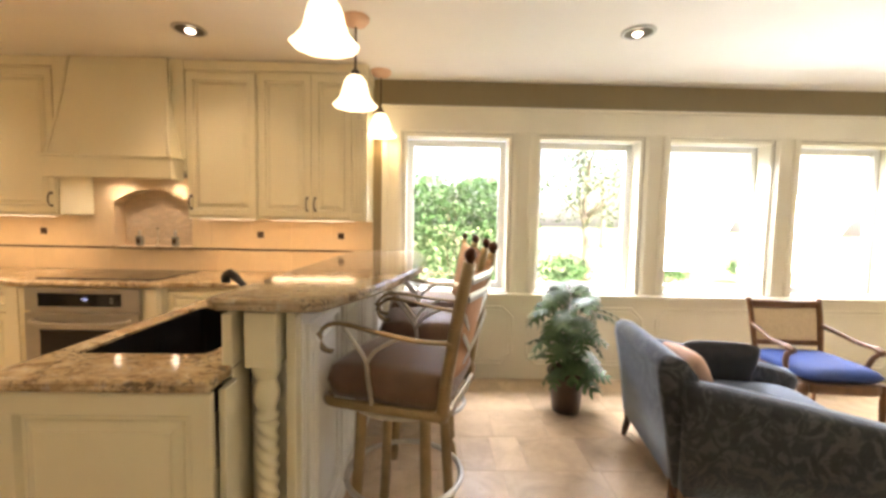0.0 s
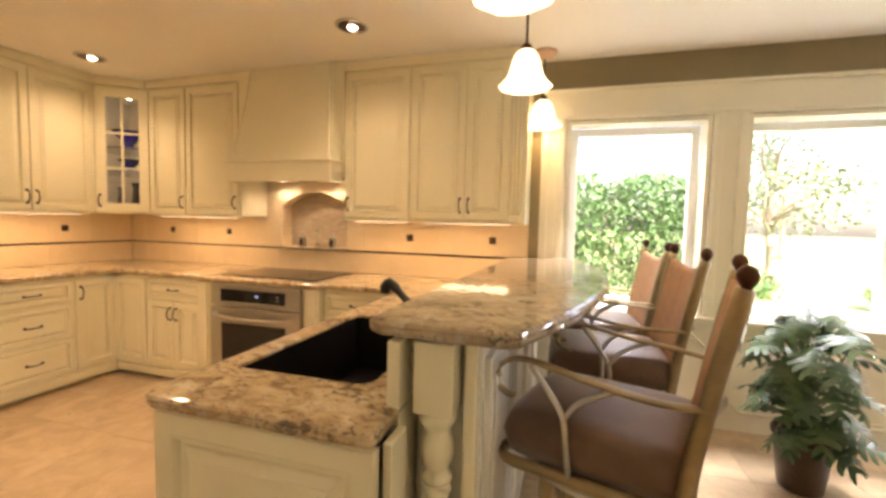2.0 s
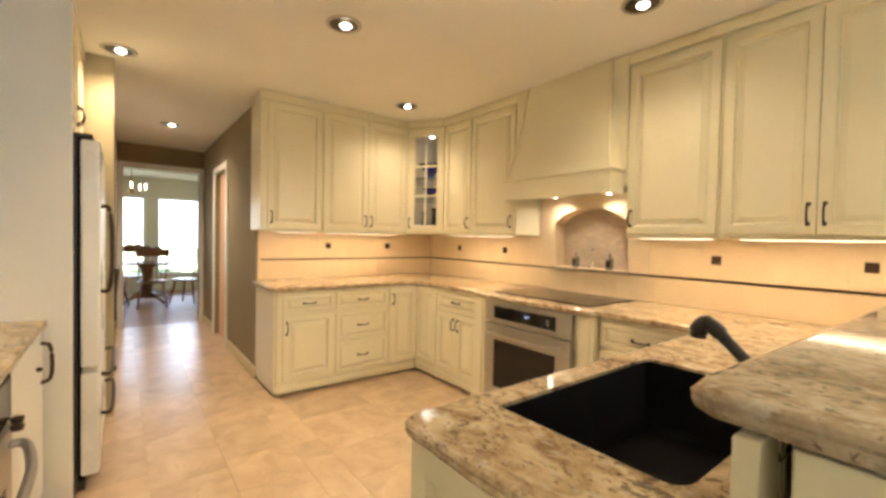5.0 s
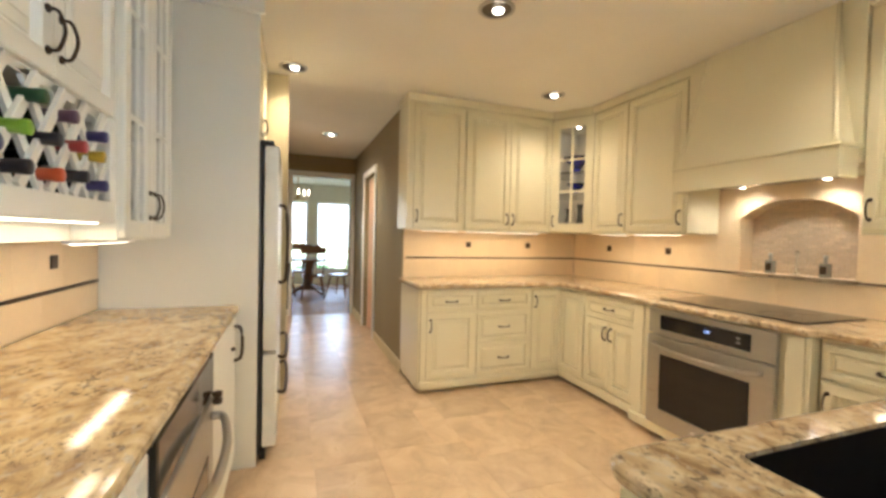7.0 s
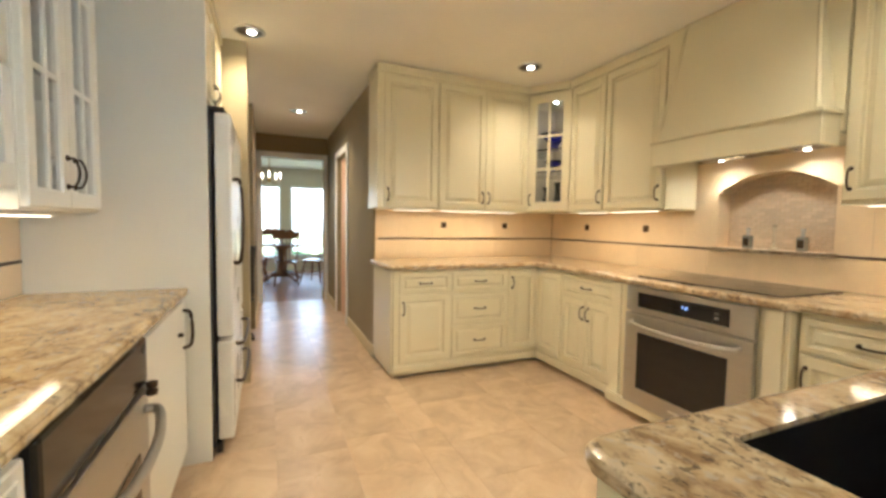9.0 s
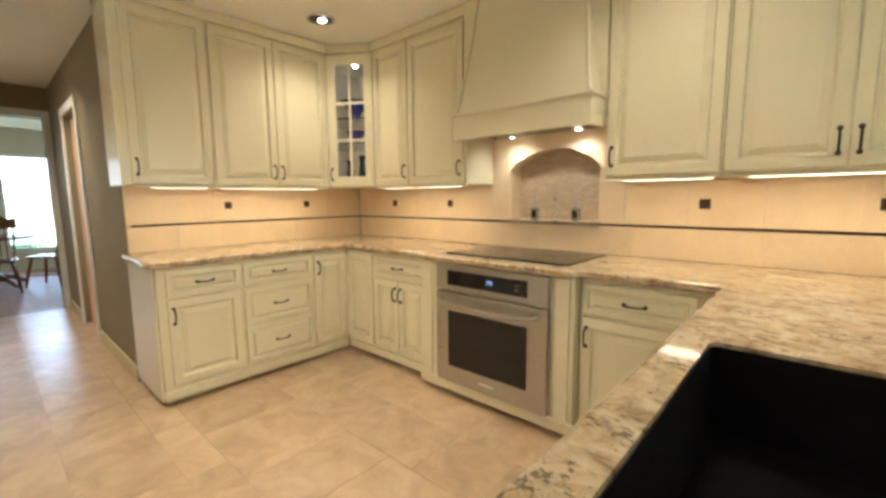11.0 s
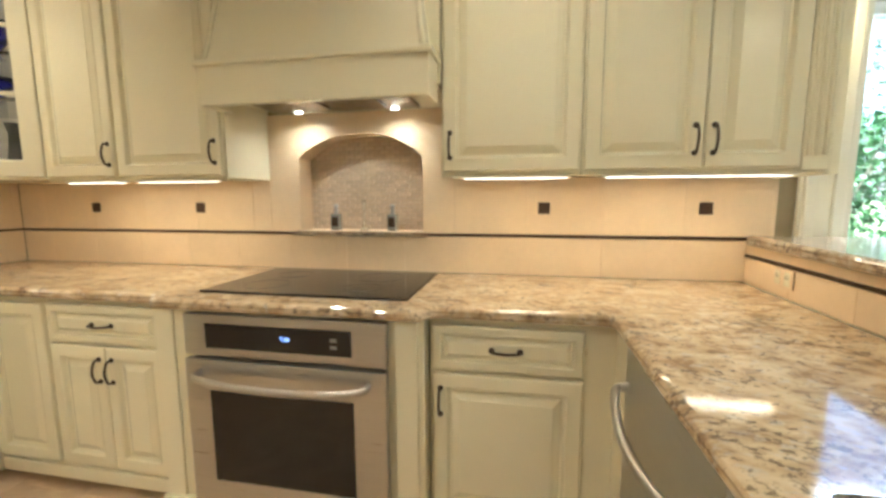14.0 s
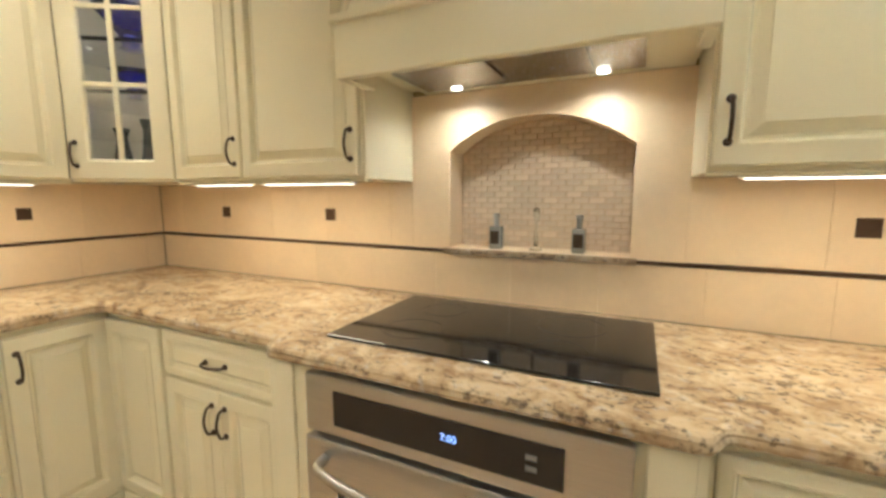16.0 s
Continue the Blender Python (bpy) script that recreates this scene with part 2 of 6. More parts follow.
def lathe(prof, seg=24, centre=(0, 0, 0), flute=None):
    """A turned shape from (radius, height) pairs."""
    b = bmesh.new()
    rows = []
    for r, z in prof:
        row = []
        for k in range(seg):
            a = 2 * math.pi * k / seg
            rr = r if flute is None else r * flute(a, z)
            row.append(b.verts.new((centre[0] + rr * math.cos(a), centre[1] + rr * math.sin(a), centre[2] + z)))
        rows.append(row)
    for r0, r1 in zip(rows, rows[1:]):
        for k in range(seg):
            b.faces.new((r0[k], r0[(k + 1) % seg], r1[(k + 1) % seg], r1[k]))
    if prof[0][0] > 1e-4:
        b.faces.new(rows[0][::-1])
    if prof[-1][0] > 1e-4:
        b.faces.new(rows[-1])
    bmesh.ops.remove_doubles(b, verts=b.verts, dist=1e-5)
    return b


def tube(points, r=0.01, seg=10, rx=None, bm=None, closed=False):
    """A bar swept along points; rx: a flattened section."""
    b = bmesh.new()
    pts = [Vector(p) for p in points]
    n = len(pts)
    rows = []
    up = Vector((0.013, 0.021, 1))
    for i, p in enumerate(pts):
        a = pts[(i - 1) % n] if closed else pts[max(i - 1, 0)]
        c = pts[(i + 1) % n] if closed else pts[min(i + 1, n - 1)]
        d = (c - a).normalized()
        s = d.cross(up)
        if s.length < 0.1:
            s = d.cross(Vector((0, 1, 0)))
        s.normalize()
        u = s.cross(d).normalized()
        rad = r[i] if isinstance(r, (list, tuple)) else r
        rows.append([b.verts.new(p + s * (rx or rad) * math.cos(2 * math.pi * k / seg) + u * rad * math.sin(2 * math.pi * k / seg)) for k in range(seg)])
    pairs = list(zip(rows, rows[1:])) + ([(rows[-1], rows[0])] if closed else [])
    for r0, r1 in pairs:
        for k in range(seg):
            b.faces.new((r0[k], r0[(k + 1) % seg], r1[(k + 1) % seg], r1[k]))
    if not closed:
        b.faces.new(rows[0][::-1])
        b.faces.new(rows[-1])
    return b if bm is None else join(bm, b)


def curve(points, steps=8):
    """A smooth line through the points."""
    p = [Vector(q) for q in points]
    p = [p[0] * 2 - p[1]] + p + [p[-1] * 2 - p[-2]]
    out = []
    for i in range(1, len(p) - 2):
        for k in range(steps):
            t = k / steps
            a, b, c, d = p[i - 1], p[i], p[i + 1], p[i + 2]
            out.append(0.5 * (2 * b + (c - a) * t + (2 * a - 5 * b + 4 * c - d) * t * t + (3 * b - a - 3 * c + d) * t ** 3))
    out.append(p[-2])
    return out


def inset(loop, d):
    """A closed outline moved inwards by d (outline counter-clockwise)."""
    n, out = len(loop), []
    for i in range(n):
        a, b, c = Vector(loop[i - 1]), Vector(loop[i]), Vector(loop[(i + 1) % n])
        e, f = (b - a).normalized(), (c - b).normalized()
        ne, nf = Vector((-e.y, e.x)), Vector((-f.y, f.x))
        m = ne + nf
        m = m / max(m.dot(ne), 0.3)
        out.append(b + m * d)
    return out


def slab(outline, z0, z1, prof, hole=None, wob=0.0):
    """A stone slab with a shaped rim: prof is (inset, share of height) from the bottom up."""
    b = bmesh.new()
    rows = []
    for d, f in prof:
        lp = inset(outline, d)
        rows.append([b.verts.new((q.x + wob * noise.noise((q.x * 14, q.y * 14, f * 3)), q.y + wob * noise.noise((q.y * 14, q.x * 14, f * 3 + 9)), z0 + (z1 - z0) * f)) for q in lp])
    n = len(outline)
    for r0, r1 in zip(rows, rows[1:]):
        for k in range(n):
            b.faces.new((r0[k], r0[(k + 1) % n], r1[(k + 1) % n], r1[k]))
    for row, z in ((rows[0], z0), (rows[-1], z1)):
        edges = [b.edges.get((row[k], row[(k + 1) % n])) for k in range(n)]
        if hole:
            hv = [b.verts.new((x, y, z)) for x, y in hole]
            edges += [b.edges.new((hv[k], hv[(k + 1) % len(hv)])) for k in range(len(hv))]
            if z == z0:
                low = hv
            else:
                for k in range(len(hv)):
                    b.faces.new((low[k], low[(k + 1) % len(hv)], hv[(k + 1) % len(hv)], hv[k]))
        bmesh.ops.triangle_fill(b, edges=edges, use_beauty=True)
    return b


def round_poly(pts, radii, steps=6):
    """An outline with rounded corners."""
    out, n = [], len(pts)
    for i in range(n):
        r = radii[i] if isinstance(radii, (list, tuple)) else radii
        a, b, c = Vector(pts[i - 1]), Vector(pts[i]), Vector(pts[(i + 1) % n])
        if r <= 0:
            out.append(b)
            continue
        u, w = (a - b).normalized() * r, (c - b).normalized() * r
        for k in range(steps + 1):
            t = k / steps
            out.append((b + u) * (1 - t) ** 2 + b * 2 * t * (1 - t) + (b + w) * t * t)
    return out


def fine(pts, step=0.05):
    """Points added along the straight stretches of an outline."""
    out = []
    for i, a in enumerate(pts):
        a, b = Vector(a), Vector(pts[(i + 1) % len(pts)])
        k = max(1, int((b - a).length / step))
        out += [a.lerp(b, j / k) for j in range(k)]
    return out


RAISED = [(0.0, 0.0), (0.0, 0.016), (0.004, 0.020), (0.046, 0.020), (0.045, 0.023), (0.050, 0.022), (0.054, 0.014), (0.058, 0.004), (0.066, 0.0035), (0.070, 0.0075), (0.089, 0.0165), (0.092, 0.0195), (0.096, 0.0195)]
DRAWER = [(0.0, 0.0), (0.0, 0.016), (0.004, 0.020), (0.024, 0.020), (0.026, 0.023), (0.030, 0.022), (0.033, 0.015), (0.036, 0.006), (0.041, 0.005), (0.054, 0.017), (0.057, 0.019)]


def panel(w, h, prof, hole=False):
    """A door or drawer front: x 0..w, z 0..h, facing -y."""
    b = bmesh.new()
    rows = []
    for d, y in prof:
        d = min(d, min(w, h) * 0.46)
        rows.append([b.verts.new(q) for q in ((d, -y, d), (w - d, -y, d), (w - d, -y, h - d), (d, -y, h - d))])
    for r0, r1 in zip(rows, rows[1:]):
        for k in range(4):
            b.faces.new((r0[k], r0[(k + 1) % 4], r1[(k + 1) % 4], r1[k]))
    if not hole:
        b.faces.new(rows[-1])
        b.faces.new(rows[0][::-1])
    return b


def pull(length=0.10, upright=True):
    """An arched pull, centred, facing -y."""
    h = length / 2
    arc = curve([(-h, 0, 0), (-h * 0.95, -0.020, 0), (-h * 0.5, -0.030, 0), (0, -0.034, 0), (h * 0.5, -0.030, 0), (h * 0.95, -0.020, 0), (h, 0, 0)], 5)
    b = tube(arc, 0.0048, 8, rx=0.0040)
    for s in (-1, 1):
        join(b, lathe([(0.010, 0), (0.010, 0.004), (0.006, 0.008)], 10))
        for v in b.verts[-30:]:
            v.co = Vector((v.co.x + s * h, -v.co.z, v.co.y))
    if upright:
        bmesh.ops.rotate(b, verts=b.verts, cent=(0, 0, 0), matrix=Matrix.Rotation(radians(90), 3, "Y"))
    return b


PULLS = {}


def add_pull(parent, x, z, upright, y=-0.020):
    if upright not in PULLS:
        ob = link("handle", pull(0.094, upright), BRONZE, smooth=True)
        PULLS[upright] = ob
        ob.parent = parent
        ob.matrix_basis = Matrix.Translation((x, y, z))
        ob["label"] = "dark bronze arched pull"
        return ob
    o = share("handle", PULLS[upright], parent, Matrix.Translation((x, y, z)))
    o["label"] = "dark bronze arched pull"
    return o


def front(parent, kind, x, z, w, h, grip=None, mat=None, y=0.0):
    """A door or drawer on a cabinet, with its pull at grip (side or middle)."""
    prof = DRAWER if h < 0.33 else RAISED
    ob = part("drawer_front" if kind == "drawer" else "door", panel(w, h, prof), mat or CREAM, parent)
    ob.matrix_basis = Matrix.Translation((x, y, z))
    if grip == "m":
        add_pull(ob, w / 2, h / 2, False)
    elif grip:
        add_pull(ob, 0.028 if "l" in grip else w - 0.028, h - 0.10 if "t" in grip else 0.10, True)
    return ob


def cabinet(name, m, w, h, d, fronts, label, mat=None, z0=0.0, group=""):
    c = thing(name, m, label, "cabinet", group)
    part("body", box(0, 0, z0, w, d, h, 0.003), mat or CREAM, c)
    for f in fronts:
        front(c, *f, mat=mat)
    return c


def turned(x, y, z, deg):
    return pose(x, y, z, 0, 0, deg)


# ---- the shell ----
CEIL_Z = 2.515
N, W_K, HALL_N, HALL_S, S_K = 4.80, -4.51, 2.85, 1.83, 0.985
EAST, SOUTH, END_X = 5.9, -1.6, -7.6


def structure(name, bm, mat, label="", smooth=False):
    return tagged(link(name, bm, mat, smooth=smooth), label, kind="structure")


def wall_with_holes(x0, x1, z0, z1, y0, y1, holes):
    """A wall along x, with openings (x0, x1, z0, z1) that go through it."""
    b = bmesh.new()
    xs = sorted({x0, x1, *[h[0] for h in holes], *[h[1] for h in holes]})
    zs = sorted({z0, z1, *[h[2] for h in holes], *[h[3] for h in holes]})
    for a, c in zip(xs, xs[1:]):
        for e, f in zip(zs, zs[1:]):
            mx, mz = (a + c) / 2, (e + f) / 2
            if not any(h[0] < mx < h[1] and h[2] < mz < h[3] for h in holes):
                box(a, y0, e, c, y1, f, bm=b)
    bmesh.ops.remove_doubles(b, verts=b.verts, dist=1e-5)
    inner = {}
    for f in b.faces:
        inner.setdefault(tuple(sorted(v.index for v in f.verts)), []).append(f)
    bmesh.ops.delete(b, geom=[f for fs in inner.values() if len(fs) > 1 for f in fs], context="FACES")
    return b


WINDOWS = [(0.145 + 1.12 * k - 0.46, 0.145 + 1.12 * k + 0.46, 0.735, 2.09) for k in range(5)]
NICHE = (-2.71, -2.07, 1.095, 1.458)
structure("floor", box(END_X - 0.1, SOUTH - 0.2, -0.12, EAST + 0.2, N + 0.25, -0.0035), GROUT, "tan grout bed under the floor tiles")
structure("ceiling", box(END_X - 0.1, SOUTH - 0.2, CEIL_Z, EAST + 0.2, N + 0.25, CEIL_Z + 0.12), CEIL, "smooth off-white ceiling")
nw = wall_with_holes(W_K - 0.12, EAST + 0.2, 0, CEIL_Z, N, N + 0.25, WINDOWS + [(NICHE[0] - 0.008, NICHE[1] + 0.008, NICHE[2] - 0.008, 1.60)])
structure("wall_north", nw, OLIVE, "olive painted wall with a row of deep windows")
structure("wall_west", box(W_K - 0.12, HALL_N, 0, W_K, N, CEIL_Z), OLIVE, "olive wall behind the cabinets")
hall_n = wall_with_holes(END_X, W_K - 0.12, 0, CEIL_Z, HALL_N, HALL_N + 0.12, [(-6.62, -5.86, -0.01, 2.075)])
structure("wall_hall_north", hall_n, OLIVE, "olive hall wall with a doorway")
structure("wall_hall_south", box(END_X, HALL_S - 0.12, 0, -5.95, HALL_S, CEIL_Z), OLIVE, "olive hall wall")
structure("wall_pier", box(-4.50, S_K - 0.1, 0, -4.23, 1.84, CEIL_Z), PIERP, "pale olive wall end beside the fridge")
structure("wall_nook", box(-6.1, 0.3, 0, -4.5, 0.42, CEIL_Z), PLASTER, "wall at the back of the desk nook")
structure("wall_nook_side", box(-6.07, 0.42, 0, -5.95, HALL_S - 0.12, CEIL_Z), PLASTER, "side wall of the desk nook")
structure("wall_south", box(-4.23, S_K - 0.12, 0, -1.0, S_K, CEIL_Z), PLASTER, "pale wall behind the long counter")
structure("wall_return", box(-1.12, SOUTH, 0, -1.0, S_K - 0.12, CEIL_Z), PLASTER, "side wall of the sitting room")
structure("wall_back", box(-1.0, SOUTH - 0.12, 0, EAST, SOUTH, CEIL_Z), PLASTER, "plain back wall of the sitting room")
structure("wall_east", box(EAST, SOUTH, 0, EAST + 0.12, N, CEIL_Z), PLASTER, "plain end wall of the sitting room")
b = bmesh.new()
box(END_X - 0.12, HALL_S - 0.12, 0, END_X, 1.90, CEIL_Z, bm=b)
box(END_X - 0.12, 2.79, 0, END_X, HALL_N + 0.12, CEIL_Z, bm=b)
box(END_X - 0.12, 1.90, 2.18, END_X, 2.79, CEIL_Z, bm=b)
structure("wall_hall_end", b, OLIVE, "olive wall with the dining room doorway")

# niche in the backsplash wall
b = box(NICHE[0] - 0.006, N + 0.122, NICHE[2] - 0.006, NICHE[1] + 0.006, N + 0.25, 1.598)
structure("niche_back", b, GROUT, "grout bed behind the mosaic niche")


# ---- windows ----
def casing(x0, x1, z0, z1, w, y0, y1):
    """Boards round an opening, ends butted."""
    b = box(x0 - w, y0, z0, x0, y1, z1 + w, 0.004)
    box(x1, y0, z0, x1 + w, y1, z1 + w, 0.004, bm=b)
    box(x0, y0, z1, x1, y1, z1 + w, 0.004, bm=b)
    return b


def window(k, x0, x1, z0, z1):
    w = thing("window_%d" % (k + 1), pose(x0, N, z0), "white casement window in a deep cream casing", "window", "row of windows", "structure")
    ww, h = x1 - x0, z1 - z0
    b = bmesh.new()
    for a, c, d, e in ((0.002, 0, 0.03, h), (ww - 0.03, 0, ww - 0.002, h), (0.03, h - 0.03, ww - 0.03, h - 0.002)):
        box(a, 0.004, c if c else 0.002, d, 0.16, e, 0.003, bm=b)
    part("jamb", b, TRIMW, w)
    b = bmesh.new()
    s = 0.055
    for a, c, d, e in ((0.03, 0.03, 0.03 + s, h - 0.03), (ww - 0.03 - s, 0.03, ww - 0.03, h - 0.03), (0.03 + s, 0.03, ww - 0.03 - s, 0.03 + s), (0.03 + s, h - 0.03 - s, ww - 0.03 - s, h - 0.03)):
        box(a, 0.16, c, d, 0.22, e, 0.006, bm=b)
    part("sash", b, VINYL, w)
    pane = part("pane", box(0.03 + s - 0.004, 0.188, 0.03 + s - 0.004, ww - 0.03 - s + 0.004, 0.194, h - 0.03 - s + 0.004), PANE, w)
    pane.visible_shadow = False
    b = box(ww / 2 - 0.05, 0.135, 0.032, ww / 2 + 0.05, 0.165, 0.052, 0.006)
    tube([(ww / 2 - 0.03, 0.135, 0.048), (ww / 2 + 0.0, 0.12, 0.056), (ww / 2 + 0.05, 0.125, 0.05)], 0.006, 8, bm=b)
    part("crank", b, VINYL, w)
    part("window_sill", box(0.002, -0.0, -0.0, ww - 0.002, 0.16, 0.028, 0.003), VINYL, w)


for k, (x0, x1, z0, z1) in enumerate(WINDOWS):
    window(k, x0, x1, z0, z1)
# cream boards between the windows, the header and the sill nosing
left = -0.49
b = bmesh.new()
edges = [left] + [v for w in WINDOWS for v in w[:2]] + [EAST - 0.01]
for a, c in zip(edges[::2], edges[1::2]):
    box(a, N - 0.018, 0.735, c, N - 0.001, 2.09, 0.003, bm=b)
    mid = (a + c) / 2
    for s in (-1, 1):
        x = mid + s * ((c - a) / 2 - 0.035)
        box(x - 0.022, N - 0.034, 0.765, x + 0.022, N - 0.016, 2.10, 0.008, bm=b)
box(left, N - 0.018, 2.09, EAST - 0.01, N - 0.001, 2.30, 0.003, bm=b)
box(left - 0.01, N - 0.045, 2.282, EAST - 0.01, N - 0.017, 2.305, 0.008, bm=b)
box(left, N - 0.030, 2.10, EAST - 0.01, N - 0.016, 2.125, 0.006, bm=b)
structure("window_casing", b, TRIMW, "cream moulded casing round the windows")
structure("window_stool", box(left - 0.01, N - 0.06, 0.722, EAST - 0.01, N + 0.02, 0.748, 0.008), TRIMW, "long white window sill ledge")
b = box(left, N - 0.016, 0.0, EAST - 0.01, N - 0.001, 0.72, 0.002)
structure("wainscot", b, TRIMW, "cream wainscot under the windows")


def wainscot_frame(x0, x1, z0, z1, c=0.09):
    """A moulded frame with clipped corners."""
    b = bmesh.new()
    for d, r in ((0.0, 0.013), (0.032, 0.007)):
        pts = [(x0 + c, z0 + d), (x1 - c, z0 + d), (x1 - d, z0 + c), (x1 - d, z1 - c), (x1 - c, z1 - d), (x0 + c, z1 - d), (x0 + d, z1 - c), (x0 + d, z0 + c)]
        tube(fine([(x, z) for x, z in pts], 0.3) and [(q.x, N - 0.017, q.y) for q in fine(pts, 0.3)], r, 6, bm=b, closed=True)
    return b


for k in range(6):
    x0 = -0.40 + 1.12 * k
    ob = structure("trim", wainscot_frame(x0 + 0.05, x0 + 1.04, 0.13, 0.63), TRIMW, "cream moulding frame with clipped corners on the wainscot")
for name, bx in (("baseboard_1", (END_X + 0.01, HALL_N - 0.014, 0, -6.70, HALL_N - 0.001, 0.11)), ("baseboard_2", (-5.78, HALL_N - 0.014, 0, W_K + 0.02, HALL_N - 0.001, 0.11)), ("baseboard_3", (END_X + 0.01, HALL_S + 0.001, 0, -5.95, HALL_S + 0.014, 0.11))):
    structure(name, box(*bx, 0.004), PLASTER, "narrow painted baseboard")
for name, b in (("door_trim_1", casing(-6.62, -5.86, 0, 2.075, 0.075, HALL_N - 0.02, HALL_N - 0.001)),):
    structure(name, b, VINYL, "white casing round the hall doorway")
b = box(END_X + 0.001, 1.832, 0, END_X + 0.02, 1.90, 2.26, 0.004)
box(END_X + 0.001, 2.79, 0, END_X + 0.02, 2.848, 2.26, 0.004, bm=b)
box(END_X + 0.001, 1.90, 2.18, END_X + 0.02, 2.79, 2.26, 0.004, bm=b)
structure("door_trim_2", b, VINYL, "white casing round the dining room doorway")
d = thing("door_1", pose(-6.60, HALL_N + 0.05, 0.005), "peach painted door, closed, with a dark latch", "door", "", "structure")
part("leaf", panel(0.72, 2.055, [(0, -0.035), (0, 0), (0.002, 0.002)]), PEACH, d)
part("door_handle", box(0.645, -0.02, 0.98, 0.675, -0.002, 1.02, 0.004), BRONZE, d, "small dark square pull")

# ---- base cabinets ----
BASE_H = 0.857
cabinet("base_cabinet", turned(-3.90, 2.86, 0, 90), 0.48, BASE_H, 0.60, [("drawer", 0.045, 0.677, 0.425, 0.155, "m"), ("door", 0.045, 0.13, 0.425, 0.532, "lt")], "cream base cabinet with a drawer over a raised-panel door", z0=0.05, group="base cabinets")
cabinet("drawer_cabinet", turned(-3.90, 3.341, 0, 90), 0.529, BASE_H, 0.60, [("drawer", 0.012, 0.677, 0.505, 0.155, "m"), ("drawer", 0.012, 0.405, 0.505, 0.245, "m"), ("drawer", 0.012, 0.13, 0.505, 0.262, "m")], "cream base cabinet with three moulded drawers", z0=0.05, group="base cabinets")
c = cabinet("corner_cabinet", turned(-3.90, 3.871, 0, 90), 0.318, BASE_H, 0.60, [("door", 0.012, 0.13, 0.295, 0.70, "lt")], "cream corner base cabinet with a folding door", z0=0.05, group="base cabinets")
ob = part("door", panel(0.325, 0.70, RAISED), CREAM, c)
ob.matrix_basis = Matrix.Translation((0.316, -0.022, 0.13)) @ pose(0, 0, 0, 0, 0, -90)
part("body", box(0.32, -0.35, 0.05, 0.90, -0.0, BASE_H, 0.003), CREAM, c)
cabinet("base_cabinet", turned(-3.545, 4.19, 0, 0), 0.585, BASE_H, 0.60, [("drawer", 0.012, 0.677, 0.55, 0.155, "m"), ("door", 0.012, 0.13, 0.272, 0.532, "rt"), ("door", 0.289, 0.13, 0.272, 0.532, "lt")], "cream base cabinet with a drawer over two doors", z0=0.05, group="base cabinets")
ov = cabinet("oven_cabinet", turned(-2.955, 4.125, 0, 0), 1.045, BASE_H, 0.66, [], "cream bumped-out cabinet that holds the wall oven", z0=0.05, group="base cabinets")
for x in (0.045, 0.985):
    part("pilaster", box(x - 0.04, -0.012, 0.10, x + 0.04, -0.0005, BASE_H - 0.002, 0.004), CREAM, ov)
cabinet("base_cabinet", turned(-1.905, 4.19, 0, 0), 0.628, BASE_H, 0.60, [("drawer", 0.012, 0.677, 0.50, 0.155, "m"), ("door", 0.012, 0.13, 0.50, 0.532, "lt")], "cream base cabinet with a drawer over a raised-panel door", z0=0.05, group="base cabinets")
# toe boards
for name, bx in (("plinth", (-3.985, 2.875, 0, -3.965, 4.25, 0.06)), ("plinth", (-3.964, 4.25, 0, -2.93, 4.27, 0.06)), ("plinth", (-2.925, 4.19, 0, -1.93, 4.21, 0.06)), ("plinth", (-1.925, 4.25, 0, -1.30, 4.27, 0.06))):
    structure(name, box(*bx), CREAM, "recessed cream toe board under the cabinets")
for bx in ((-3.905, 2.85, 0.045, -3.885, 4.176, 0.105), (-2.965, 4.098, 0.045, -1.895, 4.126, 0.105), (-3.884, 4.175, 0.045, -2.968, 4.192, 0.105), (-1.893, 4.175, 0.045, -1.32, 4.192, 0.105)):
    structure("base_moulding", box(*bx, 0.006), CREAM, "cream base moulding along the cabinets")
structure("end_panel", box(-4.49, 2.845, 0.03, -3.93, 2.859, 0.857, 0.003), CREAM, "cream end panel of the cabinet run")

# ---- peninsula ----
PEN_X = -1.275
sk = cabinet("sink_cabinet", turned(PEN_X, 3.40, 0, -90), 0.97, 0.60, 0.60, [("door", 0.012, 0.13, 0.47, 0.45, "rt"), ("door", 0.488, 0.13, 0.47, 0.45, "lt")], "cream sink cabinet of the peninsula", z0=0.05, group="base cabinets")
part("apron", box(0, 0.0, 0.602, 0.97, 0.03, 0.855, 0.003), CREAM, sk)
pe = thing("peninsula_end_panel", pose(PEN_X, 2.43, 0), "cream raised-panel end of the peninsula", "panel", "", "structure")
ob = part("panel", panel(0.615, 0.822, [(a * 1.25, y) for a, y in RAISED]), CREAM, pe)
ob.matrix_basis = Matrix.Translation((0, -0.002, 0.033))
part("base_board", box(0, -0.03, 0, 0.615, -0.003, 0.09, 0.006), CREAM, pe)
corner = cabinet("corner_cabinet", turned(PEN_X - 0.018, 4.19, 0, -90), 0.14, BASE_H, 0.55, [], "cream filler beside the dishwasher", z0=0.05, group="base cabinets")

structure("trim", box(-0.659, 2.445, 0, -0.637, 2.534, 0.855, 0.004), CREAM, "cream strip at the end of the peninsula")
# knee wall under the bar
structure("knee_wall", box(-0.655, 2.662, 0, -0.50, N - 0.02, 1.058), TRIMW, "cream half wall that carries the raised bar")
# post with a rope twist at the end of the bar
def rope(a, z):
    return 1.0 + 0.14 * math.cos(3 * a + z * 130)


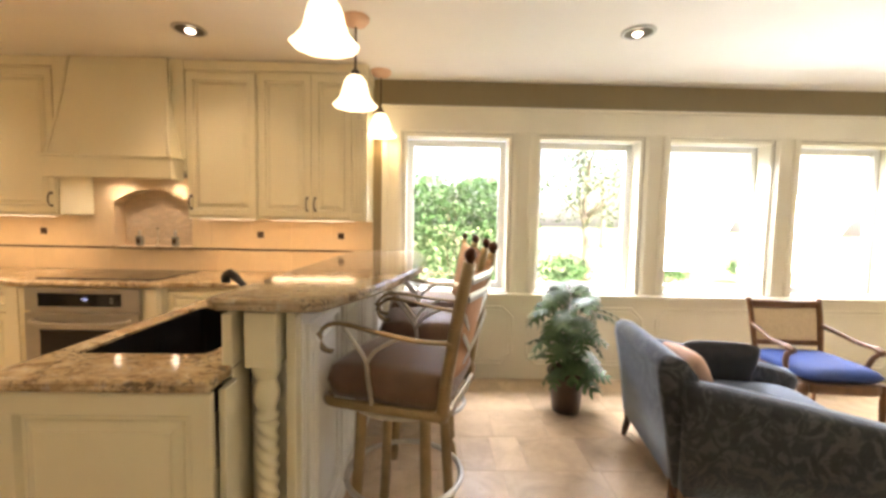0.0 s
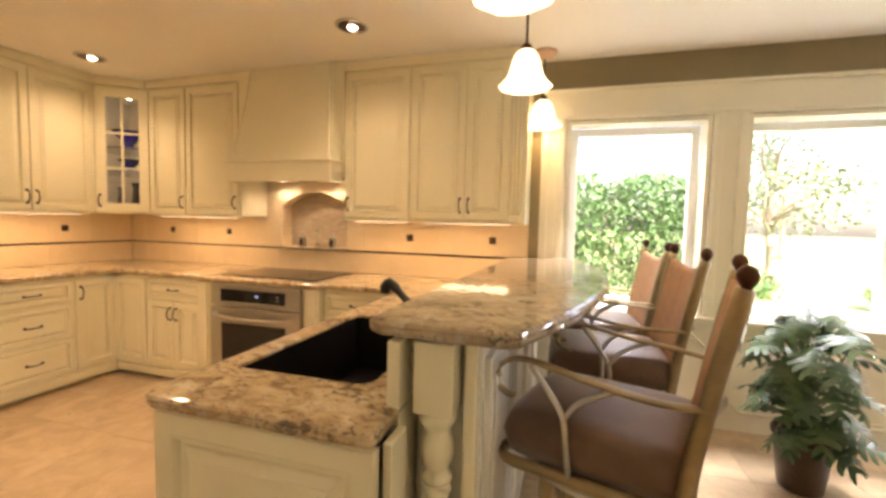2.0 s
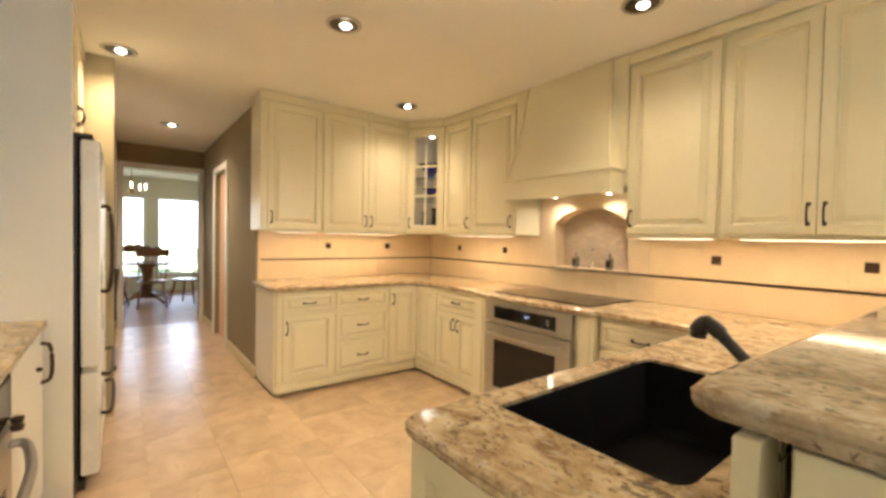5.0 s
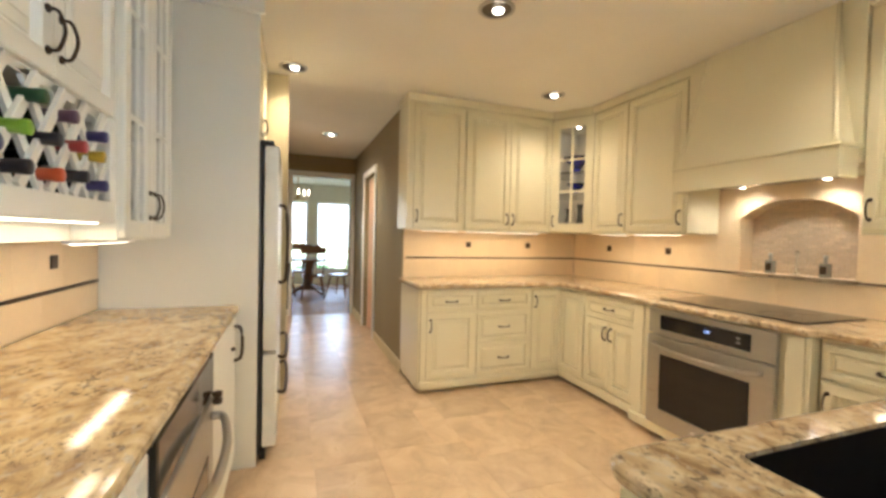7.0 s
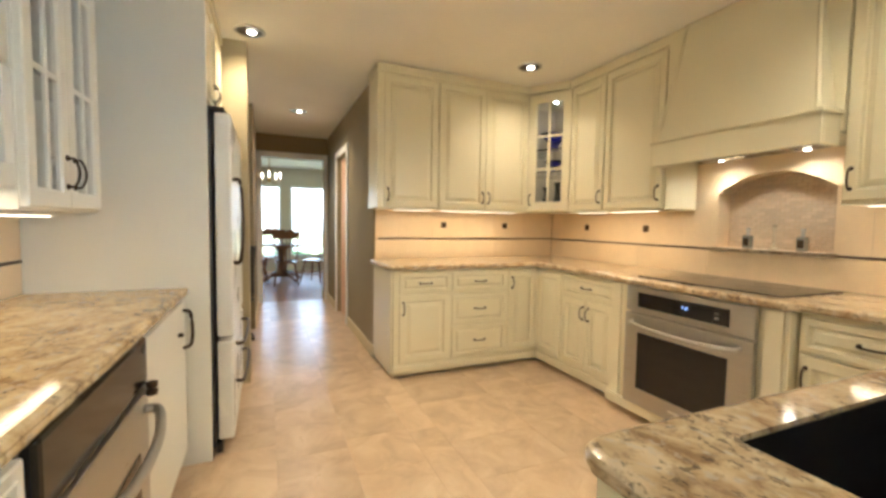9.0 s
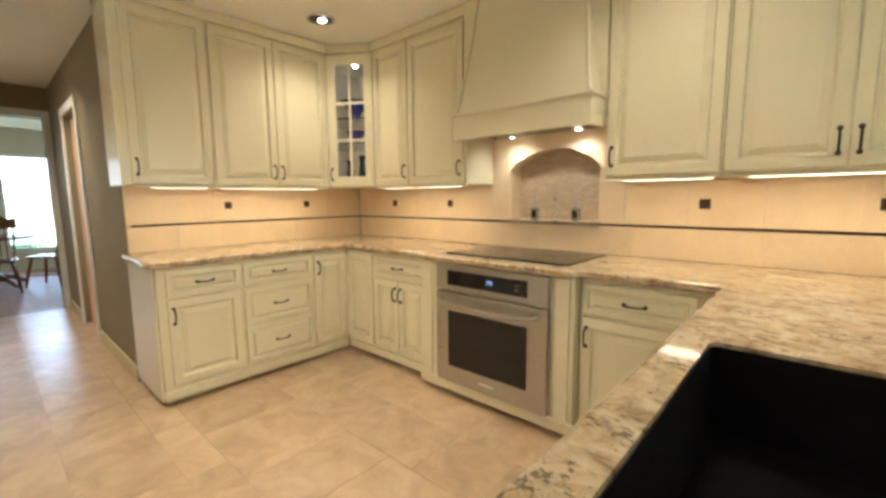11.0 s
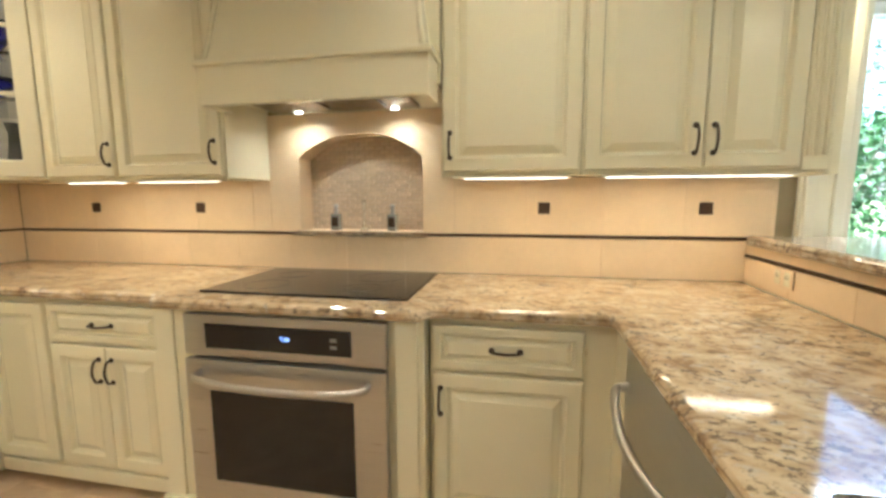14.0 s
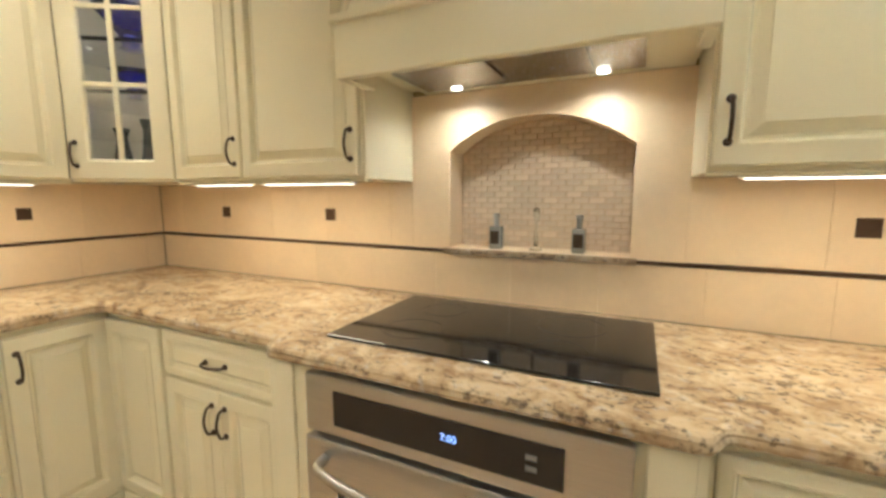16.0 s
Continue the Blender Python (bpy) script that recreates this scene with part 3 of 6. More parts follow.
def bar_post(x, y):
    p = thing("bar_post", pose(x, y, 0), "cream turned post with a rope twist under the bar", "post", "", "structure")
    part("block", box(-0.050, -0.050, 0.878, 0.050, 0.050, 1.056, 0.004), CREAM, p)
    prof = [(0.047, 0.878), (0.046, 0.852), (0.034, 0.835), (0.030, 0.825), (0.038, 0.805), (0.043, 0.78), (0.040, 0.755), (0.030, 0.732), (0.029, 0.72), (0.039, 0.71), (0.039, 0.698), (0.031, 0.69)]
    part("collar", lathe(prof[::-1], 24), CREAM, p, smooth=True)
    shaft = [(0.034, 0.18 + 0.51 * k / 110) for k in range(111)]
    part("shaft", lathe(shaft, 30, flute=rope), CREAM, p, smooth=True)
    part("foot_block", box(-0.050, -0.050, 0.0, 0.050, 0.050, 0.18, 0.004), CREAM, p)


bar_post(-0.582, 2.606)
for x0, x1, y0 in ((-0.692, -0.660, 2.535), (-0.516, -0.485, 2.60)):
    structure("trim", box(x0, y0, 0, x1, 2.661, 1.056, 0.005), CREAM, "cream corner strip beside the turned post")
structure("trim", box(-0.499, 2.664, 0.0, -0.482, N - 0.03, 1.056, 0.003), WHITEP, "white back panel of the bar")
for k in range(4):
    d = structure("bar_panel", panel(0.46, 0.86, RAISED), WHITEP, "white raised panel on the back of the bar")
    d.matrix_world = pose(-0.4815, 2.69 + 0.53 * k, 0.13, 0, 0, 90)
structure("trim", box(-0.481, 2.665, 0.0, -0.455, N - 0.03, 0.11, 0.006), WHITEP, "white base board along the bar")

# ---- worktops ----
EASED = [(0.016, 0.0), (0.004, 0.12), (0.0, 0.35), (0.002, 0.55), (0.0, 0.72), (0.005, 0.9), (0.016, 1.0)]
TOP = 0.897
outline = [(-4.505, N - 0.004), (-4.505, 2.815), (-3.865, 2.815), (-3.865, 4.150), (-2.975, 4.150), (-2.945, 4.092), (-1.915, 4.092), (-1.885, 4.150), (-1.315, 4.150), (-1.315, 2.395), (-0.66, 2.395), (-0.66, N - 0.004)]
outline = round_poly(outline, [0, 0.01, 0.05, 0.05, 0.02, 0.02, 0.02, 0.02, 0.03, 0.06, 0.02, 0], 5)
SINK = (-1.222, -0.785, 2.632, 3.385)
sink_line = round_poly([(SINK[0], SINK[2]), (SINK[1], SINK[2]), (SINK[1], SINK[3]), (SINK[0], SINK[3])], [0.03, 0.05, 0.12, 0.03], 6)
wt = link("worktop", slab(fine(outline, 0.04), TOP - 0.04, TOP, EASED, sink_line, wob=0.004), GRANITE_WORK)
tagged(wt, "beige and brown speckled granite worktop with a rough eased edge", "worktop")
right = curve([(-0.375, 2.56), (-0.24, 2.90), (-0.13, 3.40), (-0.085, 3.85), (-0.11, 4.30), (-0.19, N - 0.065)], 8)
bar_line = [Vector((-0.765, 2.64)), Vector((-0.760, 2.578)), Vector((-0.725, 2.548)), Vector((-0.43, 2.535)), Vector((-0.40, 2.54))] + [Vector((p.x, p.y)) for p in right] + [Vector((-0.69, N - 0.065))]
bar = link("bar_counter", slab(fine(bar_line, 0.04), 1.060, 1.102, EASED, wob=0.004), GRANITE_SHADED)
tagged(bar, "raised curved granite bar top, polished, beige with brown flecks", "counter")

# ---- sink, tap ----
def basin():
    s = thing("sink", pose(0, 0, 0), "black composite undermount sink set in the granite", "sink")
    b = bmesh.new()
    loops = []
    for d, z in ((0.0008, TOP - 0.010), (0.004, TOP - 0.009), (0.006, TOP - 0.06), (0.016, 0.68), (0.026, 0.655)):
        loops.append([b.verts.new((q.x, q.y, z)) for q in inset(sink_line, d)])
    n = len(sink_line)
    for r0, r1 in zip(loops, loops[1:]):
        for k in range(n):
            b.faces.new((r0[k], r0[(k + 1) % n], r1[(k + 1) % n], r1[k]))
    b.faces.new(loops[-1])
    part("bowl", b, SINKB, s)
    part("drain", lathe([(0.0, 0.657), (0.05, 0.657), (0.052, 0.661), (0.03, 0.663), (0.0, 0.661)], 20, (-1.0, 3.05, 0)), SINKB, s)
    return s


basin()


def faucet(x, y):
    f = thing("faucet", pose(x, y, TOP), "matte black low pull-out kitchen tap", "tap")
    part("base", lathe([(0.030, 0.0), (0.030, 0.008), (0.024, 0.02), (0.022, 0.06)], 20), BLACKP, f, smooth=True)
    part("neck", tube(curve([(0, 0, 0.05), (-0.014, 0.002, 0.072), (-0.075, 0.014, 0.130), (-0.145, 0.027, 0.192)], 6), [0.019] * 5 + [0.0135] * 14, 14), BLACKP, f, smooth=True)
    part("spray_head", tube(curve([(-0.135, 0.025, 0.183), (-0.165, 0.031, 0.209), (-0.185, 0.035, 0.214), (-0.200, 0.038, 0.197), (-0.203, 0.039, 0.178)], 6), [0.0140] * 3 + [0.0185] * 7 + [0.0225] * 10 + [0.019] * 5, 14), BLACKP, f, smooth=True)
    part("lever", tube(curve([(0.0, 0.018, 0.055), (-0.01, 0.045, 0.11), (-0.03, 0.06, 0.148), (0.03, 0.10, 0.150)], 5), 0.006, 8, rx=0.010), BLACKP, f, smooth=True)


faucet(-0.728, 3.010)


# ---- appliances ----
KEYG = material("grey_key_print", (0.22, 0.22, 0.21), 0.4, var=0.05, bump=0.0)


def oven():
    o = thing("wall_oven", pose(-2.795, 4.112, 0.108), "stainless steel built-in oven with a dark window", "oven")
    w = 0.765
    part("body", box(0.01, 0.0, 0.0, w - 0.01, 0.58, 0.74, 0.003), STEEL, o)
    part("control_panel", box(0, -0.028, 0.592, w, -0.001, 0.745, 0.005), STEEL, o)
    part("display", box(0.09, -0.031, 0.622, w - 0.12, -0.0285, 0.712, 0.001), BLACKGLASS, o)
    dr = part("door", box(0, -0.034, 0.005, w, -0.001, 0.578, 0.006), STEEL, o)
    part("window", box(0.10, -0.037, 0.115, w - 0.115, -0.0345, 0.465, 0.001), BLACKGLASS, dr, "dark glass")
    hd = tube(curve([(0.06, -0.034, 0.53), (0.075, -0.075, 0.525), (0.2, -0.095, 0.515), (w / 2, -0.10, 0.511), (w - 0.2, -0.095, 0.515), (w - 0.075, -0.075, 0.525), (w - 0.06, -0.034, 0.53)], 6), 0.013, 12, rx=0.010)
    part("handle", hd, STEEL, dr, smooth=True)
    part("badge", box(w / 2 - 0.05, -0.037, 0.055, w / 2 + 0.05, -0.0345, 0.068, 0.001), VINYL, dr)
    dg = bpy.data.curves.new("clock", "FONT")
    dg.body, dg.size, dg.align_x = "7:00", 0.022, "CENTER"
    t = new("clock_digits", dg)
    t.parent = o
    t.matrix_basis = Matrix.Translation((w / 2 + 0.02, -0.0335, 0.665)) @ pose(0, 0, 0, 90)
    t.data.materials.append(glow("blue_digits", (0.25, 0.45, 1.0), 0.35))
    for k in range(2):
        part("key", box(w - 0.195, -0.0325, 0.648 + 0.024 * k, w - 0.172, -0.0315, 0.660 + 0.024 * k, 0.0004), KEYG, o)


oven()
ck = thing("cooktop", pose(-2.835, 4.215, TOP + 0.001), "black glass cooktop let into the granite", "cooktop")
part("glass", box(0, 0, 0, 0.845, 0.515, 0.008, 0.003), BLACKGLASS, ck)
RINGM = material("faint_ring_print", (0.05, 0.05, 0.052), 0.15, var=0.1, bump=0)
for x, y, r in ((0.2, 0.15, 0.09), (0.2, 0.37, 0.075), (0.62, 0.15, 0.075), (0.62, 0.37, 0.10)):
    part("ring", tube([(x + r * math.cos(a * 0.2617994), y + r * math.sin(a * 0.2617994), 0.0082) for a in range(24)], 0.0006, 4, rx=0.0012, closed=True), RINGM, ck)

dw = thing("dishwasher", turned(PEN_X, 4.045, 0, -90), "stainless dishwasher with a curved handle in the peninsula", "dishwasher")
part("body", box(0.003, 0.002, 0.10, 0.597, 0.57, BASE_H, 0.003), STEEL, dw)
d = part("door", box(0.003, -0.022, 0.11, 0.597, -0.0, BASE_H - 0.005, 0.005), STEEL, dw)
part("handle", tube(curve([(0.05, -0.022, 0.74), (0.06, -0.06, 0.735), (0.2, -0.085, 0.72), (0.3, -0.09, 0.716), (0.4, -0.085, 0.72), (0.54, -0.06, 0.735), (0.55, -0.022, 0.74)], 6), 0.012, 12), STEEL, d, smooth=True)

# ---- upper cabinets ----
UB, UT = 1.350, 2.44
H = UT - UB


def upper(m, w, doors, label, name="wall_cabinet", d=0.325):
    c = thing(name, m, label, "cabinet", "wall cabinets")
    part("body", box(0, 0, 0, w, d, H, 0.003), CREAM, c)
    for x, dw_, grip in doors:
        front(c, "door", x, 0.012, dw_, H - 0.03, grip)
    part("light_rail", box(0.0, -0.006, -0.009, w, 0.012, -0.001, 0.003), CREAM, c)
    return c


upper(turned(-4.19, 2.80, UB, 90), 0.528, [(0.055, 0.465, "lb")], "tall cream wall cabinet with one raised-panel door")
upper(turned(-4.19, 3.33, UB, 90), 0.92, [(0.008, 0.447, "rb"), (0.461, 0.447, "lb")], "tall cream wall cabinet with two raised-panel doors")
upper(turned(-3.84, 4.475, UB, 0), 0.408, [(0.008, 0.392, "rb")], "narrow tall cream wall cabinet")
upper(turned(-3.43, 4.475, UB, 0), 0.558, [(0.006, 0.535, "rb")], "tall cream wall cabinet beside the hood")
upper(turned(-1.915, 4.475, UB, 0), 0.528, [(0.008, 0.512, "lb")], "tall cream wall cabinet beside the hood")
uc = upper(turned(-1.385, 4.475, UB, 0), 0.792, [(0.008, 0.395, "rb"), (0.407, 0.300, "lb")], "tall cream wall cabinet with two raised-panel doors and a fluted pilaster")
pil = part("pilaster", box(0.712, -0.016, 0.0, 0.792, -0.0005, H, 0.003), CREAM, uc)
for x in (0.727, 0.752, 0.777):
    part("flute", tube([(x, -0.016, 0.05), (x, -0.016, 0.5), (x, -0.016, H - 0.05)], 0.008, 8), CREAM, pil, smooth=True)
structure("trim", box(-0.592, 4.462, UB - 0.015, -0.560, N - 0.002, UT, 0.006), CREAM, "moulded end strip of the wall cabinets")
corner_line = [(-4.50, 4.252), (-4.172, 4.240), (-3.872, 4.452), (-3.872, N - 0.005), (-4.50, N - 0.005)]
structure("crown_moulding", slab(corner_line, UT + 0.001, CEIL_Z - 0.003, [(0.0, 0.0), (0.0, 1.0)]), CREAM, "cream crown moulding over the corner cabinet")
for bx in ((-4.50, 2.79, -4.17, 4.25), (-3.87, 4.455, -2.87, N - 0.004), (-1.92, 4.455, -0.555, N - 0.004)):
    structure("crown_moulding", box(bx[0], bx[1], UT + 0.001, bx[2], bx[3], CEIL_Z - 0.003, 0.012), CREAM, "cream crown moulding under the ceiling")


def glass_cabinet():
    """Diagonal corner cabinet with a glazed door, blue bowls inside."""
    a, e = Vector((-4.19, 4.252)), Vector((-3.842, 4.475))
    ang = math.degrees(math.atan2(e.y - a.y, e.x - a.x))
    w = (e - a).length
    c = thing("glass_corner_cabinet", turned(a.x, a.y, UB, ang), "cream corner wall cabinet with a six-pane glazed door", "cabinet", "wall cabinets")
    inv = c.matrix_world.inverted()
    b = bmesh.new()
    loc = [inv @ Vector((x, y, UB)) for x, y in ((-4.50, 4.255), (-4.50, N - 0.01), (-3.845, N - 0.01))]
    pts = [Vector((0, 0, 0)), *loc, Vector((w, 0, 0))]
    t = 0.012
    mid = sum(pts, Vector()) / 5
    for p, q in zip(pts, pts[1:]):
        d = (q - p).normalized()
        side = Vector((-d.y, d.x, 0)) * t
        if side.dot(mid - p) < 0:
            side = -side
        ring = (p, q, q + side, p + side)
        low = [b.verts.new((v.x, v.y, 0)) for v in ring]
        high = [b.verts.new((v.x, v.y, H)) for v in ring]
        b.faces.new(low[::-1])
        b.faces.new(high)
        for k in range(4):
            b.faces.new((low[k], low[(k + 1) % 4], high[(k + 1) % 4], high[k]))
    bmesh.ops.recalc_face_normals(b, faces=b.faces)
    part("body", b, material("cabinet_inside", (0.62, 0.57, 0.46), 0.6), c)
    for z in (0.0, 0.36, 0.565, H - 0.02):
        s = bmesh.new()
        f = s.faces.new([s.verts.new((v.x * 0.98 + 0.004, v.y * 0.985 + 0.002, z)) for v in pts])
        ext = bmesh.ops.extrude_face_region(s, geom=[f])
        bmesh.ops.translate(s, verts=[g for g in ext["geom"] if isinstance(g, bmesh.types.BMVert)], vec=(0, 0, 0.016))
        sf = part("shelf", s, CREAM if z in (0.0, H - 0.02) else PANE, c)
        sf.visible_shadow = z in (0.0, H - 0.02)
    dr = part("door", panel(w - 0.016, H - 0.03, [(0, 0), (0, 0.016), (0.004, 0.02), (0.072, 0.02), (0.078, 0.014), (0.082, 0.002), (0.082, 0.0)], hole=True), CREAM, c)
    dr.matrix_basis = Matrix.Translation((0.008, 0, 0.012))
    gw, gh = w - 0.016, H - 0.03
    pn = part("pane", box(0.08, -0.010, 0.08, gw - 0.08, -0.006, gh - 0.08), PANE, dr)
    pn.visible_shadow = False
    part("muntin", box(gw / 2 - 0.010, -0.018, 0.079, gw / 2 + 0.010, -0.003, gh - 0.079, 0.003), CREAM, dr)
    for k in (1, 2):
        z = 0.08 + (gh - 0.16) * k / 3
        part("muntin", box(0.079, -0.0165, z - 0.010, gw - 0.079, -0.0045, z + 0.010, 0.003), CREAM, dr)
    add_pull(dr, 0.030, 0.10, True)
    return c


gc = glass_cabinet()
pk = thing("puck_light", Matrix.Translation(gc.matrix_world @ Vector((0.20, 0.16, H - 0.0205))), "lit puck light inside the glass cabinet", "light")
part("case", lathe([(0.0, -0.014), (0.030, -0.014), (0.032, -0.002), (0.0, 0.0)], 18), STEEL, pk, smooth=True)
part("bulb", lathe([(0.0, -0.018), (0.018, -0.017), (0.022, -0.0145), (0.0, -0.0143)], 14), BULB, pk)
lamp("puck_lamp", "POINT", Matrix.Translation(gc.matrix_world @ Vector((0.20, 0.16, H - 0.055))), 0.12, (1.0, 0.92, 0.82), 0.015)
BLUE = glass("cobalt_glass", (0.06, 0.08, 0.80), 0.05)
for z, s in ((0.582, 1.0), (0.377, 0.7)):
    q = gc.matrix_world @ Vector((0.20, 0.14, z))
    bw = link("glass_bowl", lathe([(0.03, 0), (0.045, 0.004), (0.03, 0.02), (0.05, 0.06), (0.095, 0.11), (0.13, 0.15), (0.125, 0.152), (0.09, 0.115), (0.04, 0.07), (0.0, 0.055)], 28), BLUE, smooth=True)
    bw.matrix_world = Matrix.Translation(q) @ Matrix.Diagonal((s, s, s, 1))
    bw.visible_shadow = False
    tagged(bw, "cobalt blue glass bowl on a cabinet shelf", "bowl")
for dx, hgt in ((0.14, 0.22), (0.25, 0.26), (0.31, 0.18)):
    q = gc.matrix_world @ Vector((dx, 0.12, 0.0165))
    v = link("vase", lathe([(0.03, 0), (0.04, 0.05), (0.028, 0.12), (0.02, hgt * 0.8), (0.032, hgt), (0.028, hgt), (0.016, hgt * 0.8), (0.0, 0.02)], 20), material("dark_glazed", (0.05, 0.05, 0.045), 0.2), smooth=True)
    v.matrix_world = Matrix.Translation(q)
    tagged(v, "dark glazed vase in the glass cabinet", "vase")


# ---- hood ----
def hood():
    h = thing("range_hood", pose(-2.38, 0, 0), "cream wooden range hood with a tapered chimney", "range hood")
    part("back_panel", box(-0.49, 4.45, 1.690, 0.463, 4.79, CEIL_Z - 0.004, 0.003), CREAM, h)
    ap = bmesh.new()
    box(-0.455, 4.292, 1.618, 0.455, 4.320, 1.765, 0.004, bm=ap)
    for s in (-1, 1):
        box(s * 0.441 - 0.014, 4.321, 1.618, s * 0.441 + 0.014, 4.448, 1.765, 0.004, bm=ap)
    part("apron", ap, CREAM, h)
    part("cornice", box(-0.468, 4.278, 1.762, 0.468, 4.449, 1.785, 0.008), CREAM, h)
    b = bmesh.new()
    rows = []
    for z, hw, y in ((1.786, 0.435, 4.305), (1.84, 0.425, 4.318), (2.05, 0.395, 4.36), (2.25, 0.372, 4.395), (2.45, 0.358, 4.425), (CEIL_Z - 0.004, 0.352, 4.44)):
        rows.append([b.verts.new(q) for q in ((-hw, 4.4495, z), (-hw, y, z), (hw, y, z), (hw, 4.4495, z))])
    for r0, r1 in zip(rows, rows[1:]):
        for k in range(3):
            b.faces.new((r0[k], r0[k + 1], r1[k + 1], r1[k]))
    b.faces.new(rows[-1])
    part("chimney", b, CREAM, h)
    for s in (-1, 1):
        part("corner_bead", tube([(s * 0.432, 4.306, 1.786), (s * 0.420, 4.322, 1.86), (s * 0.395, 4.36, 2.05), (s * 0.372, 4.395, 2.25), (s * 0.352, 4.44, CEIL_Z - 0.005)], 0.011, 8), CREAM, h, smooth=True)
    li = part("liner", box(-0.375, 4.345, 1.660, 0.325, 4.70, 1.673, 0.003), DARKSTEEL, h, "stainless steel underside")
    for x0 in (-0.20, 0.06):
        part("filter", box(x0 - 0.11, 4.42, 1.6535, x0 + 0.13, 4.64, 1.6595, 0.002), DARKSTEEL, li)
    part("soffit", box(-0.425, 4.322, 1.6735, 0.455, 4.79, 1.688, 0.002), CREAM, h)
    for x in (-0.255, 0.213):
        part("lamp", lathe([(0, 1.654), (0.015, 1.654), (0.018, 1.656), (0.018, 1.6595), (0, 1.6595)], 16, (x, 4.68, 0)), BULB, li)
    part("indicator", lathe([(0, 1.655), (0.007, 1.655), (0.007, 1.6595), (0, 1.6595)], 10, (0.19, 4.37, 0)), glow("blue_led", (0.15, 0.25, 1.0), 0.8), li)


hood()
for x in (-2.635, -2.167):
    lamp("hood_lamp", "SPOT", look((x, 4.68, 1.644), (x, 4.70, 0.9)), HOOD, HALOGEN, 0.02, spot=165)

# under-cabinet strips: each with its lit bar
for x0, x1 in ((-3.78, -3.45), (-3.38, -2.95), (-1.84, -1.42), (-1.30, -0.66)):
    u = thing("cabinet_light", pose((x0 + x1) / 2, 4.515, UB - 0.004), "lit warm strip light under the wall cabinet", "strip light", "under-cabinet lights")
    part("case", box((x0 - x1) / 2, -0.02, -0.010, (x1 - x0) / 2, 0.02, 0.0035, 0.002), VINYL, u)
    part("diffuser", box((x0 - x1) / 2 + 0.01, -0.012, -0.0122, (x1 - x0) / 2 - 0.01, 0.012, -0.0102, 0.001), STRIPLIT, u)
    lamp("strip_lamp", "AREA", pose((x0 + x1) / 2, 4.515, UB - 0.024), STRIP * (x1 - x0), WARM, x1 - x0, 0.05)
for y0, y1 in ((2.95, 3.30), (3.38, 4.15)):
    u = thing("cabinet_light", pose(-4.235, (y0 + y1) / 2, UB - 0.004), "lit warm strip light under the wall cabinet", "strip light", "under-cabinet lights")
    part("case", box(-0.02, (y0 - y1) / 2, -0.010, 0.02, (y1 - y0) / 2, 0.0035, 0.002), VINYL, u)
    part("diffuser", box(-0.012, (y0 - y1) / 2 + 0.01, -0.0122, 0.012, (y1 - y0) / 2 - 0.01, -0.0102, 0.001), STRIPLIT, u)
    lamp("strip_lamp", "AREA", pose(-4.235, (y0 + y1) / 2, UB - 0.024), STRIP * (y1 - y0), WARM, 0.05, y1 - y0)

# ---- ceiling lights ----
# the light at (-1.50, 1.95) is unseen, added to light the peninsula
CANS = [(-3.76, 3.95), (-1.586, 3.96), (-2.755, 2.886), (-4.03, 1.87), (-6.05, 2.317), (1.17, 3.83), (-1.50, 1.95), (2.74, 3.46)]
can = thing("recessed_light", pose(CANS[0][0], CANS[0][1], CEIL_Z), "lit recessed ceiling light with a dark baffle ring", "ceiling light", "recessed lights")
part("ring", lathe([(0.100, -0.001), (0.100, -0.006), (0.092, -0.010), (0.080, -0.008), (0.076, -0.001)], 28), STEEL, can, smooth=True)
part("baffle", lathe([(0.082, -0.007), (0.060, -0.0065), (0.030, -0.003)], 28), material("dark_baffle", (0.07, 0.055, 0.04), 0.3, metal=0.8), can)
part("bulb", lathe([(0.0, -0.022), (0.018, -0.020), (0.030, -0.010), (0.032, -0.003)], 24, (0.0, 0.010, 0)), BULB, can, smooth=True)
for x, y in CANS[1:]:
    copy_thing(can, pose(x, y, CEIL_Z))
for x, y in CANS:
    lamp("can_lamp", "SPOT", pose(x, y, CEIL_Z - 0.03), CAN * {-4.03: 0.8, -6.05: 2.2, -3.76: 0.75, -2.755: 1.9, -1.586: 0.6, -1.50: 0.25, 1.17: 0.3, 2.74: 0.2}.get(x, 1.0), SOFTWARM, 0.07, spot=142)

SHADE = bpy.data.materials.new("lit_frosted_shade")
SHADE.use_nodes = True
pp = SHADE.node_tree.nodes["Principled BSDF"]
pp.inputs["Base Color"].default_value = (0.95, 0.88, 0.75, 1)
pp.inputs["Roughness"].default_value = 0.4
lw = SHADE.node_tree.nodes.new("ShaderNodeTexNoise")
lw.inputs["Scale"].default_value = 30
mr = SHADE.node_tree.nodes.new("ShaderNodeMapRange")
mr.inputs["To Min"].default_value, mr.inputs["To Max"].default_value = 0.34, 0.46
SHADE.node_tree.links.new(lw.outputs[0], mr.inputs[0])
SHADE.node_tree.links.new(mr.outputs[0], pp.inputs["Emission Strength"])
pp.inputs["Emission Color"].default_value = (1.0, 0.80, 0.50, 1)


def up(prof, by=0.045):
    return [(a, z + by) for a, z in prof]


